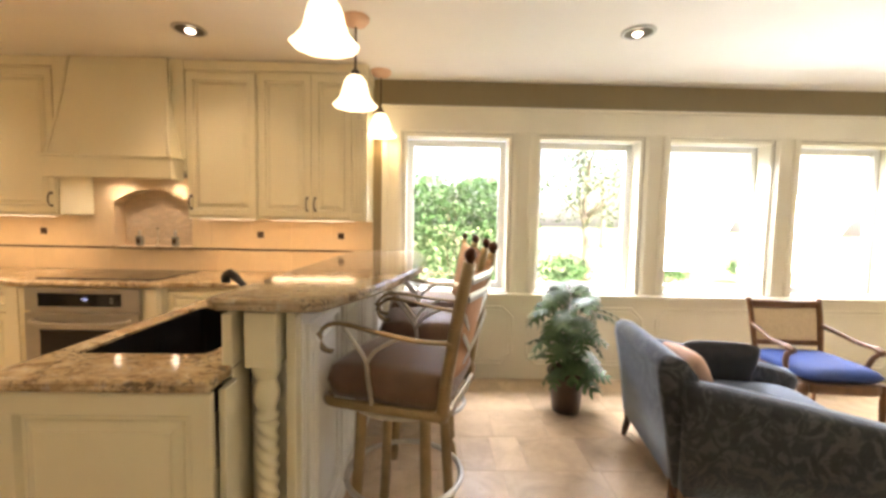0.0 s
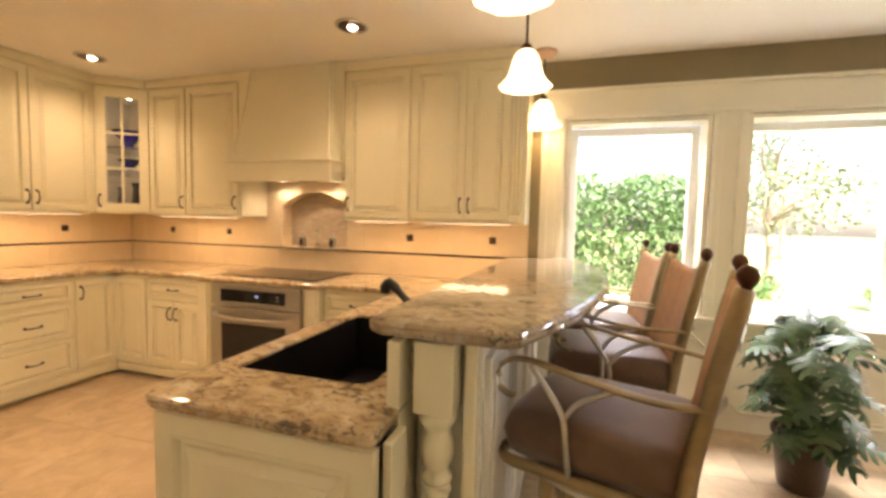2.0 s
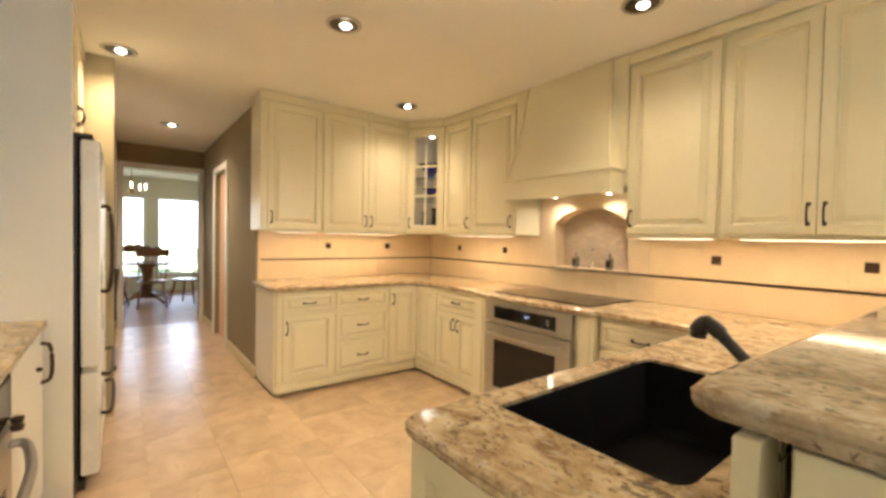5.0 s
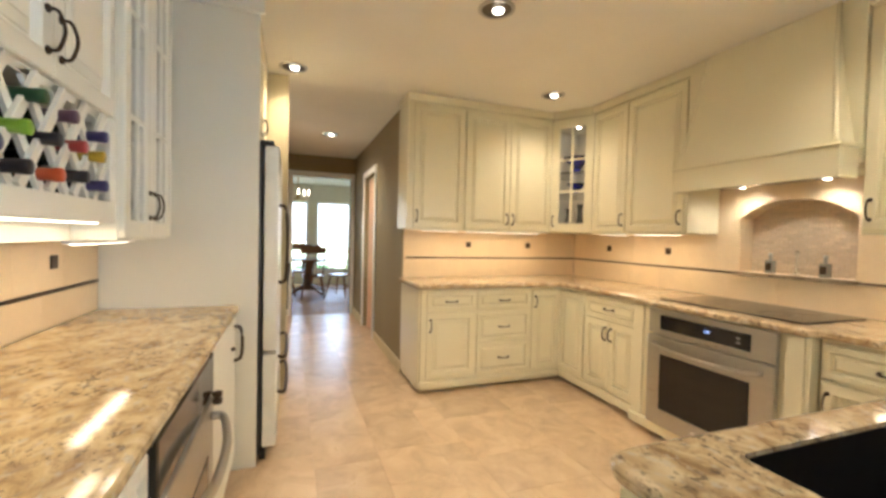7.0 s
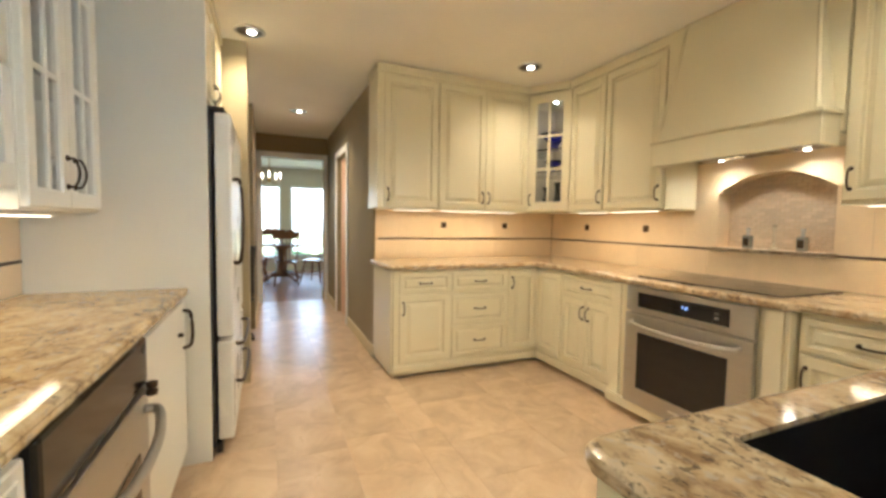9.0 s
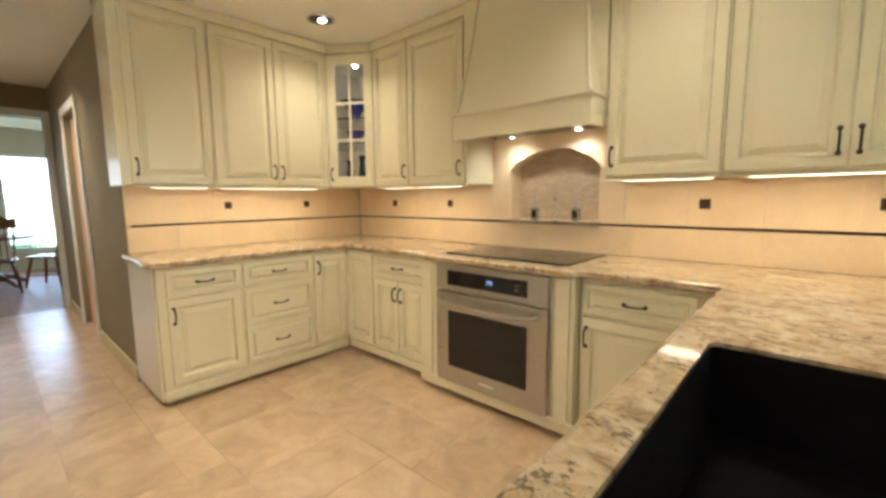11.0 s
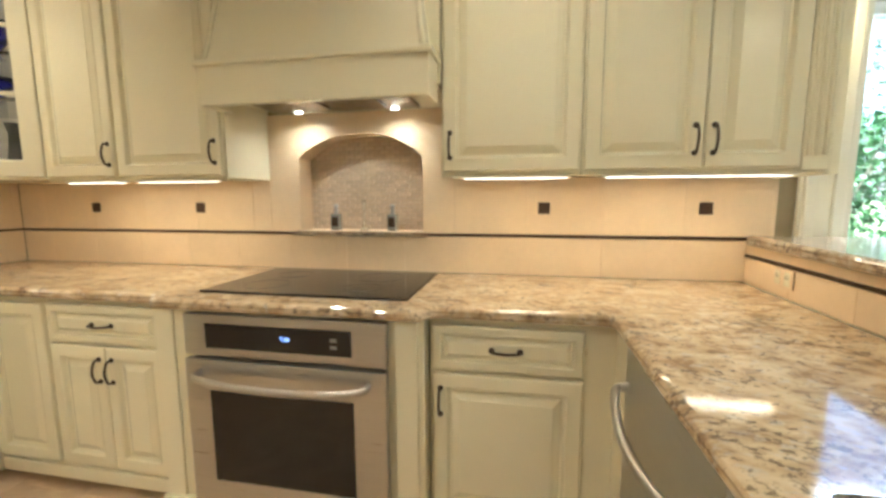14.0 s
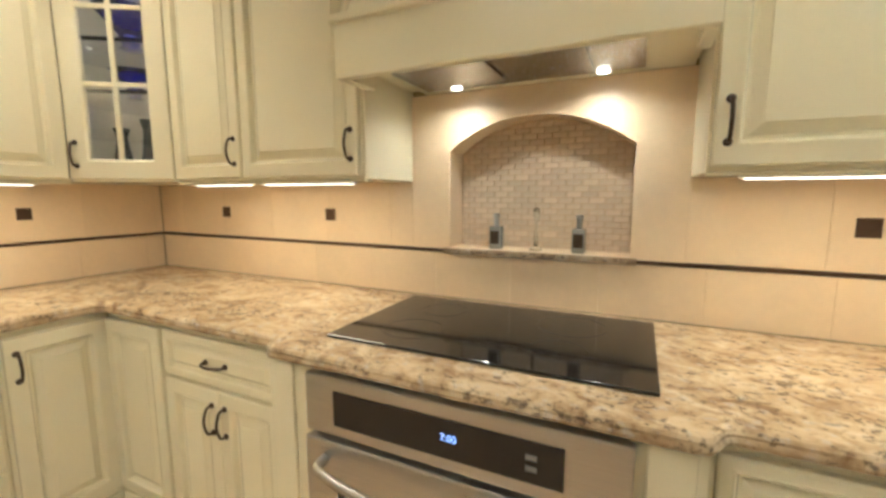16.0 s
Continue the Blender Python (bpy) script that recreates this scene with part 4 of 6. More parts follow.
def pendant(x, y):
    p = thing("pendant_light", pose(x, y, CEIL_Z), "lit frosted glass bell pendant on a bronze rod", "pendant light", "pendants over the bar")
    part("canopy", lathe([(0.0, -0.055), (0.02, -0.052), (0.06, -0.038), (0.078, -0.018), (0.080, -0.001)], 28), PEACH, p, smooth=True)
    part("rod", tube([(0, 0, -0.05), (0, 0, -0.16), (0, 0, -0.31)], 0.006, 8), BRONZE, p)
    part("socket", lathe(up([(0.008, -0.335), (0.022, -0.345), (0.030, -0.365), (0.034, -0.385), (0.02, -0.386)]), 18), BRONZE, p, smooth=True)
    prof = [(0.034, -0.372), (0.045, -0.380), (0.060, -0.40), (0.070, -0.43), (0.078, -0.465), (0.090, -0.50), (0.112, -0.528), (0.128, -0.545), (0.124, -0.548), (0.106, -0.532), (0.085, -0.50), (0.072, -0.465), (0.063, -0.43), (0.05, -0.40), (0.034, -0.38)]
    part("shade", lathe(up(prof), 36, flute=lambda a, z: 1 + 0.035 * max(0, (-z - 0.455) / 0.048) * math.cos(9 * a)), SHADE, p, smooth=True)
    part("bulb", lathe(up([(0.0, -0.47), (0.02, -0.465), (0.028, -0.44), (0.018, -0.40), (0.012, -0.386)]), 14), BULB, p, smooth=True)
    lamp("pendant_lamp", "POINT", pose(x, y, CEIL_Z - 0.475), PEND, WARM, 0.04)


for y in (2.90, 3.75, 4.61):
    pendant({2.90: -0.468, 3.75: -0.515, 4.61: -0.480}[y], y)

# ---- backsplash ----
DARKTILE = material("bronze_accent_tile", (0.06, 0.032, 0.018), 0.35, metal=0.3, var=0.25, scale=40, bump=0.2)
LINE_Z = 1.075


def cell(w, h, t, bevel=0.0012):
    """A tile: x 0..w, z 0..h, standing t proud of a wall behind it at y = 0."""
    b = bmesh.new()
    rows = [[b.verts.new(q) for q in ((d, -y, d), (w - d, -y, d), (w - d, -y, h - d), (d, -y, h - d))] for d, y in ((0, 0), (0, t - bevel), (bevel, t))]
    for r0, r1 in zip(rows, rows[1:]):
        for k in range(4):
            b.faces.new((r0[k], r0[(k + 1) % 4], r1[(k + 1) % 4], r1[k]))
    b.faces.new(rows[-1])
    return b


CELLS = {}


def tile(parent, m, w, h, t=0.008, mat=None, name="tile"):
    key = (round(w, 3), round(h, 3), t, (mat or SPLASH).name)
    if key not in CELLS:
        me = bpy.data.meshes.new(name)
        b = cell(w, h, t)
        b.to_mesh(me)
        b.free()
        me.materials.append(mat or SPLASH)
        CELLS[key] = me
    o = new(name, CELLS[key])
    o.parent = parent
    o.matrix_basis = m
    return o


def run(parent, x0, x1, z0, z1, step, shift=0.0):
    x = x0
    first = True
    while x < x1 - 0.004:
        w = step - shift if first and shift else step
        w = min(w, x1 - x)
        tile(parent, Matrix.Translation((x, 0, z0)), w - 0.0005, z1 - z0 - 0.0005)
        x += w
        first = False


def splash(name, m, length, gaps=()):
    s = thing(name, m, "cream stone tile backsplash with a dark accent line", "backsplash", "", "structure")
    part("bed", box(0, 0.001, 0.0, length, 0.0035, LINE_Z - TOP), SGROUT, s)
    for a, c in gaps:
        part("bed", box(a, 0.001, LINE_Z - TOP + 0.0005, c, 0.0035, 1.349 - TOP), SGROUT, s)
    return s


sn = splash("backsplash_north", pose(W_K + 0.01, N - 0.004, TOP + 0.001), -0.56 - W_K - 0.01, ((0, -2.872 - W_K - 0.01), (-1.914 - W_K - 0.01, -0.56 - W_K - 0.01)))
L = -0.56 - W_K - 0.01
z1 = LINE_Z - TOP - 0.001
a0, a1 = -2.872 - W_K - 0.01, -1.914 - W_K - 0.01
run(sn, 0, L, 0, z1, 0.305, 0.1)
n0, n1 = NICHE[0] - W_K - 0.01, NICHE[1] - W_K - 0.01
for x0, x1, sh in ((0, a0, 0.15), (a1, L, 0.0)):
    run(sn, x0, x1, z1 + 0.0145, 1.348 - TOP, 0.335, sh)
    s0, s1 = (x0, n0 - 0.02) if x0 == 0 else (n1 + 0.02, x1)
    tile(sn, Matrix.Translation((s0, 0, z1 + 0.001)), s1 - s0, 0.0125, 0.011, DARKTILE, "accent_strip")
n0, n1 = NICHE[0] - W_K - 0.01, NICHE[1] - W_K - 0.01
for x in (-3.964, -3.291, -1.501, -0.828):
    tile(sn, Matrix.Translation((x - W_K - 0.01 - 0.026, -0.008, 1.211 - TOP - 0.027)), 0.052, 0.052, 0.004, DARKTILE, "accent_tile")
sw = splash("backsplash_west", turned(W_K + 0.004, HALL_N + 0.01, TOP + 0.001, 90), N - HALL_N - 0.025, ((0, N - HALL_N - 0.025),))
LW = N - HALL_N - 0.025
run(sw, 0, LW, 0, z1, 0.305)
run(sw, 0, LW, z1 + 0.0145, 1.348 - TOP, 0.335, 0.12)
tile(sw, Matrix.Translation((0.03, 0, z1 + 0.001)), LW - 0.03, 0.0125, 0.011, DARKTILE, "accent_strip")
for y in (3.523, 4.198):
    tile(sw, Matrix.Translation((y - HALL_N - 0.01 - 0.026, -0.008, 1.213 - TOP - 0.027)), 0.052, 0.052, 0.004, DARKTILE, "accent_tile")
sk2 = thing("backsplash_bar", turned(-0.658, N - 0.02, TOP + 0.001, -90), "cream tile on the half wall behind the sink", "backsplash", "", "structure")
LB = N - 0.02 - 2.62
run(sk2, 0, LB, 0, 0.108, 0.305)
tile(sk2, Matrix.Translation((0, 0, 0.109)), LB, 0.0125, 0.011, DARKTILE, "accent_strip")
run(sk2, 0, LB, 0.1225, 0.160, 0.305)
for y in (4.50, 3.62):
    o = thing("outlet", turned(-0.668, y, 0.975, -90), "cream double outlet plate on the half wall", "outlet", "outlets")
    part("plate", box(-0.06, -0.006, -0.038, 0.06, 0.0, 0.027, 0.003), SPLASH, o)
    for x in (-0.028, 0.028):
        sk_ = part("socket", box(x - 0.016, -0.0085, -0.030, x + 0.016, -0.0062, 0.020, 0.002), CREAM, o)
        for dx in (-0.006, 0.006):
            part("slot", box(x + dx - 0.0015, -0.0092, -0.006, x + dx + 0.0015, -0.0082, 0.008), BLACKP, sk_)

# niche with an arched surround
ARCH = [(NICHE[0], NICHE[2]), (NICHE[1], NICHE[2]), (NICHE[1], NICHE[3])]
for k in range(1, 16):
    t = k / 16
    x = NICHE[1] + (NICHE[0] - NICHE[1]) * t
    s = (x - (NICHE[0] + NICHE[1]) / 2) / ((NICHE[1] - NICHE[0]) / 2)
    ARCH.append((x, NICHE[3] + 0.112 * (1 - abs(s) ** 2.3)))
ARCH.append((NICHE[0], NICHE[3]))
b = bmesh.new()
outer = [b.verts.new((x, N - 0.012, z)) for x, z in ((-2.8716, LINE_Z + 0.001), (-1.9144, LINE_Z + 0.001), (-1.9144, 1.672), (-2.8716, 1.672))]
hole = [b.verts.new((x, N - 0.012, z)) for x, z in ARCH]
deep = [b.verts.new((x, N + 0.118, z)) for x, z in ARCH]
ed = [b.edges.new((outer[k], outer[(k + 1) % 4])) for k in range(4)] + [b.edges.new((hole[k], hole[(k + 1) % len(hole)])) for k in range(len(hole))]
bmesh.ops.triangle_fill(b, edges=ed, use_beauty=True)
for k in range(len(hole)):
    j = (k + 1) % len(hole)
    b.faces.new((hole[k], hole[j], deep[j], deep[k]))
structure("niche_surround", b, SPLASH, "cream tile surround with an arched niche over the cooktop")
mo = thing("niche_mosaic", pose(NICHE[0], N + 0.119, NICHE[2]), "tumbled beige stone brick mosaic in the niche", "mosaic", "", "structure")
part("bed", box(0.002, -0.001, 0.0, NICHE[1] - NICHE[0] - 0.002, 0.0005, 0.475), GROUT, mo)
rng = random.Random(4)
row = 0
z = 0.002
while z < 0.465:
    x = 0.003 - (row % 2) * 0.026
    while x < 0.636:
        x0, x1 = max(x, 0.003), min(x + 0.052, 0.637)
        xm = (x0 + x1) / 2
        s = abs(xm - 0.32) / 0.32
        if x1 - x0 > 0.012 and z + 0.018 < 0.363 + 0.112 * (1 - s ** 2.3) + 0.01:
            tile(mo, Matrix.Translation((x0, -0.001 + rng.uniform(-0.0008, 0.0015), z)), round(x1 - x0 - 0.003, 3), 0.0185, 0.005, MOSAIC, "brick")
        x += 0.055
    z += 0.0215
    row += 1
sill = link("niche_sill", box(NICHE[0] - 0.02, N - 0.028, NICHE[2] - 0.022, NICHE[1] + 0.02, N - 0.0125, NICHE[2] - 0.001, 0.003), GRANITE_SHADED)
tagged(sill, "narrow granite sill of the niche", kind="structure")
CLEARB = glass("clear_bottle", (0.9, 0.95, 0.95))
for x, kind in ((-2.535, 0), (-2.385, 1), (-2.235, 0)):
    if kind == 0:
        o = thing("oil_bottle", pose(x, N + 0.03, NICHE[2] + 0.0005), "small square glass bottle with a dark label", "bottle", "bottles in the niche")
        part("glass", box(-0.022, -0.022, 0, 0.022, 0.022, 0.085, 0.005), material("grey_glass", (0.30, 0.30, 0.27), 0.1, var=0.1, bump=0), o)
        part("neck", lathe([(0.010, 0.084), (0.009, 0.115), (0.012, 0.118), (0.012, 0.132), (0, 0.133)], 12), STEEL, o, smooth=True)
        part("label", box(-0.017, -0.0235, 0.02, 0.017, -0.0222, 0.068), BRONZE, o)
    else:
        o = thing("pepper_mill", pose(x, N + 0.03, NICHE[2] + 0.0005), "slim clear glass cruet in the niche", "cruet")
        part("body", lathe([(0.022, 0), (0.022, 0.01), (0.007, 0.022), (0.006, 0.10), (0.011, 0.12), (0.010, 0.15), (0.0, 0.155)], 16), CLEARB, o, smooth=True)

# ---- south side: counter, wine rack, fridge ----
SF = 1.575
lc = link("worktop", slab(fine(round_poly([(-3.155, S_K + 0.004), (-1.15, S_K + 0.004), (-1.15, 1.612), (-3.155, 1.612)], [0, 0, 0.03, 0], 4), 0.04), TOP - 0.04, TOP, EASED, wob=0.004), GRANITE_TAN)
tagged(lc, "polished beige granite worktop along the wall", "worktop")
cabinet("base_cabinet", turned(-1.155, SF, 0, 180), 0.545, BASE_H, 0.58, [("drawer", 0.012, 0.677, 0.52, 0.155, "m"), ("door", 0.012, 0.13, 0.52, 0.532, "lt")], "white base cabinet with a drawer over a door", WHITEP, 0.03, "base cabinets")
o = thing("undercounter_oven", turned(-1.705, SF, 0, 180), "steel and black undercounter oven with a curved handle", "oven")
part("body", box(0.003, 0.002, 0.08, 0.697, 0.56, BASE_H, 0.003), BLACKP, o)
part("control_panel", box(0.003, -0.03, 0.70, 0.697, 0.0, BASE_H - 0.005, 0.012), BLACKGLASS, o)
d = part("door", box(0.003, -0.03, 0.12, 0.697, 0.0, 0.685, 0.008), STEEL, o)
part("window", box(0.12, -0.0335, 0.22, 0.58, -0.0305, 0.52, 0.001), BLACKGLASS, d)
part("handle", tube(curve([(0.05, -0.03, 0.63), (0.06, -0.07, 0.625), (0.2, -0.10, 0.61), (0.35, -0.106, 0.605), (0.5, -0.10, 0.61), (0.64, -0.07, 0.625), (0.65, -0.03, 0.63)], 6), 0.014, 12), STEEL, d, smooth=True)
for z in (0.685, 0.66):
    part("bracket", lathe([(0.0, 0), (0.016, 0.004), (0.018, 0.02), (0.0, 0.026)], 12, (0.675, -0.045, z)), BRONZE, o, smooth=True)
o = thing("undercounter_cabinet", turned(-2.41, SF, 0, 180), "white pull-out cabinet with a long dark handle", "cabinet")
part("body", box(0.003, 0.004, 0.06, 0.727, 0.56, BASE_H, 0.003), BLACKP, o)
d = part("door", box(0.008, -0.022, 0.10, 0.725, 0.001, BASE_H - 0.02, 0.004), WHITEP, o)
part("handle", tube(curve([(0.665, -0.022, 0.62), (0.665, -0.052, 0.635), (0.665, -0.060, 0.70), (0.665, -0.052, 0.785), (0.665, -0.022, 0.80)], 6), 0.008, 10), BRONZE, d, smooth=True)
part("latch", lathe([(0.0, 0), (0.012, 0.003), (0.012, 0.015), (0, 0.02)], 10, (0.55, -0.03, 0.70)), BRONZE, d)
ep = link("fridge_panel", box(-3.185, S_K + 0.004, 0, -3.158, 1.70, 2.44, 0.003), WHITEP)
tagged(ep, "tall white panel beside the fridge", kind="structure")
structure("crown_moulding", box(-3.20, S_K + 0.002, 2.441, -3.15, 1.72, CEIL_Z - 0.003, 0.012), WHITEP, "white crown moulding over the fridge panel")


def fridge():
    f = thing("fridge", turned(-3.20, 1.712, 0.0, 180), "white fridge with black edges and long dark handles", "fridge")
    w = 0.94
    part("body", box(0.0, 0.0, 0.045, w, 0.62, 1.765, 0.004), BLACKP, f)
    part("hinge_cover", box(0.0, -0.06, 1.767, w, 0.06, 1.79, 0.004), BLACKP, f)
    part("foot_grille", box(0.01, -0.03, 0.012, w - 0.01, 0.0, 0.06, 0.003), BLACKP, f)
    for z0, z1 in ((0.08, 0.60), (0.625, 1.762)):
        d = part("door", box(0.004, -0.088, z0, w - 0.002, -0.012, z1, 0.012), APPL, f)
        if z0 > 0.5:
            part("handle", tube(curve([(0.08, -0.088, 1.00), (0.08, -0.125, 1.02), (0.08, -0.135, 1.22), (0.08, -0.125, 1.42), (0.08, -0.088, 1.44)], 6), 0.010, 10), BRONZE, d, smooth=True)
        else:
            for z in (0.55, 0.34):
                part("handle", tube(curve([(0.15, -0.088, z), (0.16, -0.128, z), (0.45, -0.136, z), (0.75, -0.128, z), (0.76, -0.088, z)], 6), 0.010, 10), BRONZE, d, smooth=True)


fridge()
oc = cabinet("wall_cabinet", turned(-3.215, 1.66, 1.86, 180), 0.985, 0.579, 0.64, [("door", 0.01, 0.012, 0.475, 0.545, "rb"), ("door", 0.492, 0.012, 0.475, 0.545, "lb")], "cream cabinet over the fridge", None, 0.0, "wall cabinets")
structure("crown_moulding", box(-4.20, S_K + 0.002, 2.441, -3.203, 1.69, CEIL_Z - 0.003, 0.012), CREAM, "cream crown moulding over the fridge")

# wine cabinet
WY = 1.315
wc = thing("wine_cabinet", turned(-1.20, WY, 1.315, 180), "white wall cabinet with a lattice wine rack and doors above", "cabinet", "wall cabinets")
ww = 1.13
b = box(0, 0.30, 0, ww, 0.325, 1.124)
for bx in ((0, 0, 0.0, 0.022, 0.30, 1.124), (ww - 0.022, 0, 0.0, ww, 0.30, 1.124), (0.022, 0.0, 0.0, ww - 0.022, 0.30, 0.05), (0.022, 0.0, 0.296, ww - 0.022, 0.30, 0.335), (0.022, 0.0, 1.104, ww - 0.022, 0.30, 1.124)):
    box(*bx, 0.002, bm=b)
part("carcass", b, WHITEP, wc)
part("face_frame", box(0.0, -0.018, -0.012, ww, -0.001, 0.052, 0.003), WHITEP, wc)
for x0 in (0.0, ww - 0.045):
    part("stile", box(x0, -0.018, 0.053, x0 + 0.045, -0.001, 0.310, 0.003), WHITEP, wc)
part("valance", box(0, 0.10, -0.072, ww, 0.325, -0.001, 0.002), WHITEP, wc)
for k in range(3):
    front(wc, "door", 0.010 + 0.371 * k, 0.318, 0.366, 0.79, ("rb", "rb", "lb")[k], WHITEP)
# lattice: crossed strips that keep within the opening
zl, zh, xl, xh = 0.053, 0.309, 0.046, ww - 0.046
step, hgt = 0.118, 0.256
for s, y in ((1, -0.012), (-1, 0.0)):
    k = -4
    while k < 14:
        xa = xl + k * step
        za, zb = zl, zh
        xb = xa + s * hgt * 0.75
        if s < 0:
            xa, xb = xa + 0.23, xa + 0.23 - hgt * 0.75
        lo, hi = 0.0, 1.0
        dx = xb - xa
        for bound, sign in ((xl, 1), (xh, -1)):
            if abs(dx) > 1e-6:
                t = (bound - xa) / dx
                if (dx > 0) == (sign > 0):
                    lo = max(lo, t)
                else:
                    hi = min(hi, t)
        if hi - lo > 0.12:
            p, q = Vector((xa + dx * lo, za + (zb - za) * lo)), Vector((xa + dx * hi, za + (zb - za) * hi))
            d = (q - p).normalized()
            nrm = Vector((-d.y, d.x)) * 0.0125
            bb = bmesh.new()
            vs = []
            for yy in (y, y + 0.011):
                vs.append([bb.verts.new((c.x, yy, c.y)) for c in (p + nrm, q + nrm, q - nrm, p - nrm)])
            bb.faces.new(vs[0])
            bb.faces.new(vs[1][::-1])
            for i in range(4):
                bb.faces.new((vs[0][i], vs[0][(i + 1) % 4], vs[1][(i + 1) % 4], vs[1][i]))
            part("lattice_strip", bb, WHITEP, wc)
        k += 1


def bottle(x, z, cap, body, name_colour):
    o = thing("wine_bottle", turned(-1.20 - x, WY - 0.268, 1.315 + 0.053 + 0.80 * (z - 0.053), 180) @ pose(0, 0, 0, 90), "wine bottle with a %s capsule lying in the rack" % name_colour, "bottle", "bottles in the rack")
    part("glass", lathe([(0.0, 0.0), (0.034, 0.002), (0.037, 0.012), (0.037, 0.165), (0.032, 0.19), (0.017, 0.215), (0.0145, 0.235)], 18), body, o, smooth=True)
    part("capsule", lathe([(0.0150, 0.225), (0.0152, 0.295), (0.0165, 0.298), (0.0165, 0.312), (0.013, 0.314), (0.0, 0.314)], 16), cap, o, smooth=True)


def cap(name, c):
    return material(name, c, 0.3, var=0.08, bump=0.03)


DARKB = material("dark_bottle_glass", (0.012, 0.02, 0.012), 0.08, var=0.2, bump=0)
GREENB = material("green_bottle_glass", (0.02, 0.07, 0.03), 0.08, var=0.2, bump=0)
caps = [("dark_capsule", (0.02, 0.02, 0.03), "black"), ("green_capsule", (0.02, 0.08, 0.035), "green"), ("lime_capsule", (0.22, 0.42, 0.04), "lime green"), ("red_capsule", (0.36, 0.05, 0.05), "red"), ("orange_capsule", (0.50, 0.08, 0.025), "orange"), ("yellow_capsule", (0.45, 0.34, 0.03), "yellow"), ("blue_capsule", (0.03, 0.03, 0.14), "navy"), ("plum_capsule", (0.10, 0.05, 0.09), "plum")]
caps = [(cap(n_, c), w_) for n_, c, w_ in caps]
spots = [(0.98, 0.10, 6), (0.96, 0.20, 5), (0.98, 0.275, 6), (0.86, 0.115, 0), (0.85, 0.21, 3), (0.80, 0.29, 7), (0.73, 0.10, 4), (0.72, 0.20, 0), (0.66, 0.30, 1), (0.60, 0.20, 2), (0.60, 0.10, 0), (0.50, 0.14, 6), (0.47, 0.28, 7), (0.38, 0.10, 3), (0.36, 0.22, 0), (0.24, 0.15, 1), (0.12, 0.20, 5)]
for x, z, c in spots:
    bottle(x, z, caps[c][0], GREENB if c in (1, 2) else DARKB, caps[c][1])

# glazed cabinet beside the wine rack
gw_ = thing("glass_wall_cabinet", turned(-2.335, 1.335, 1.245, 180), "white wall cabinet with two tall glazed doors", "cabinet", "wall cabinets")
b = bmesh.new()
gl, gh = 0.565, 1.194
for bx in ((0, 0.30, 0, gl, 0.345, gh), (0, 0, 0, 0.018, 0.30, gh), (gl - 0.018, 0, 0, gl, 0.30, gh), (0.018, 0, 0, gl - 0.018, 0.30, 0.03), (0.018, 0, gh - 0.03, gl - 0.018, 0.30, gh)):
    box(*bx, 0.002, bm=b)
part("carcass", b, WHITEP, gw_)
for z in (0.42, 0.82):
    part("shelf", box(0.02, 0.02, z, gl - 0.02, 0.295, z + 0.012), PANE, gw_).visible_shadow = False
for k in range(2):
    x0 = 0.006 + k * 0.279
    dr = part("door", panel(0.274, gh - 0.02, [(0, 0), (0, 0.016), (0.004, 0.02), (0.050, 0.02), (0.056, 0.014), (0.060, 0.002), (0.060, 0.0)], hole=True), WHITEP, gw_)
    dr.matrix_basis = Matrix.Translation((x0, 0, 0.01))
    pn = part("pane", box(0.058, -0.010, 0.058, 0.216, -0.006, gh - 0.078), PANE, dr)
    pn.visible_shadow = False
    part("muntin", box(0.128, -0.018, 0.057, 0.146, -0.003, gh - 0.077, 0.003), WHITEP, dr)
    for j in (1, 2):
        zz = 0.058 + (gh - 0.136) * j / 3
        part("muntin", box(0.057, -0.0165, zz - 0.009, 0.217, -0.0045, zz + 0.009, 0.003), WHITEP, dr)
    add_pull(dr, 0.025 if k else 0.249, 0.12, True)
structure("crown_moulding", box(-2.91, S_K + 0.002, 2.441, -1.18, 1.355, CEIL_Z - 0.003, 0.012), WHITEP, "white crown moulding")
for x0, x1 in ((-2.30, -1.25), (-2.86, -2.38)):
    y0, zz = (1.288, 1.313) if x1 > -2 else (1.20, 1.243)
    u = thing("cabinet_light", pose((x0 + x1) / 2, y0, zz), "lit warm strip light under the wall cabinet", "strip light", "under-cabinet lights")
    part("case", box((x0 - x1) / 2, -0.03, -0.012, (x1 - x0) / 2, 0.03, 0.0015, 0.003), VINYL, u)
    part("diffuser", box((x0 - x1) / 2 + 0.01, -0.012, -0.016, (x1 - x0) / 2 - 0.01, 0.012, -0.0125, 0.001), STRIPLIT, u)
    lamp("strip_lamp", "AREA", pose((x0 + x1) / 2, y0, zz - 0.022), 0.38 * STRIP * (x1 - x0), WARM, x1 - x0, 0.05)
ss = thing("backsplash_south", turned(-1.15, S_K + 0.004, TOP + 0.001, 180), "cream stone tile behind the long counter", "backsplash", "", "structure")
part("bed", box(0, 0.001, 0, 2.0, 0.0035, 0.42), SGROUT, ss)
run(ss, 0, 2.0, 0, 0.13, 0.305)
run(ss, 0, 2.0, 0.1445, 0.418, 0.335)
tile(ss, Matrix.Translation((0, 0, 0.131)), 2.0, 0.0125, 0.011, DARKTILE, "accent_strip")
for x in (0.95, 1.60):
    tile(ss, Matrix.Translation((x - 0.026, -0.008, 0.225)), 0.052, 0.052, 0.004, DARKTILE, "accent_tile")

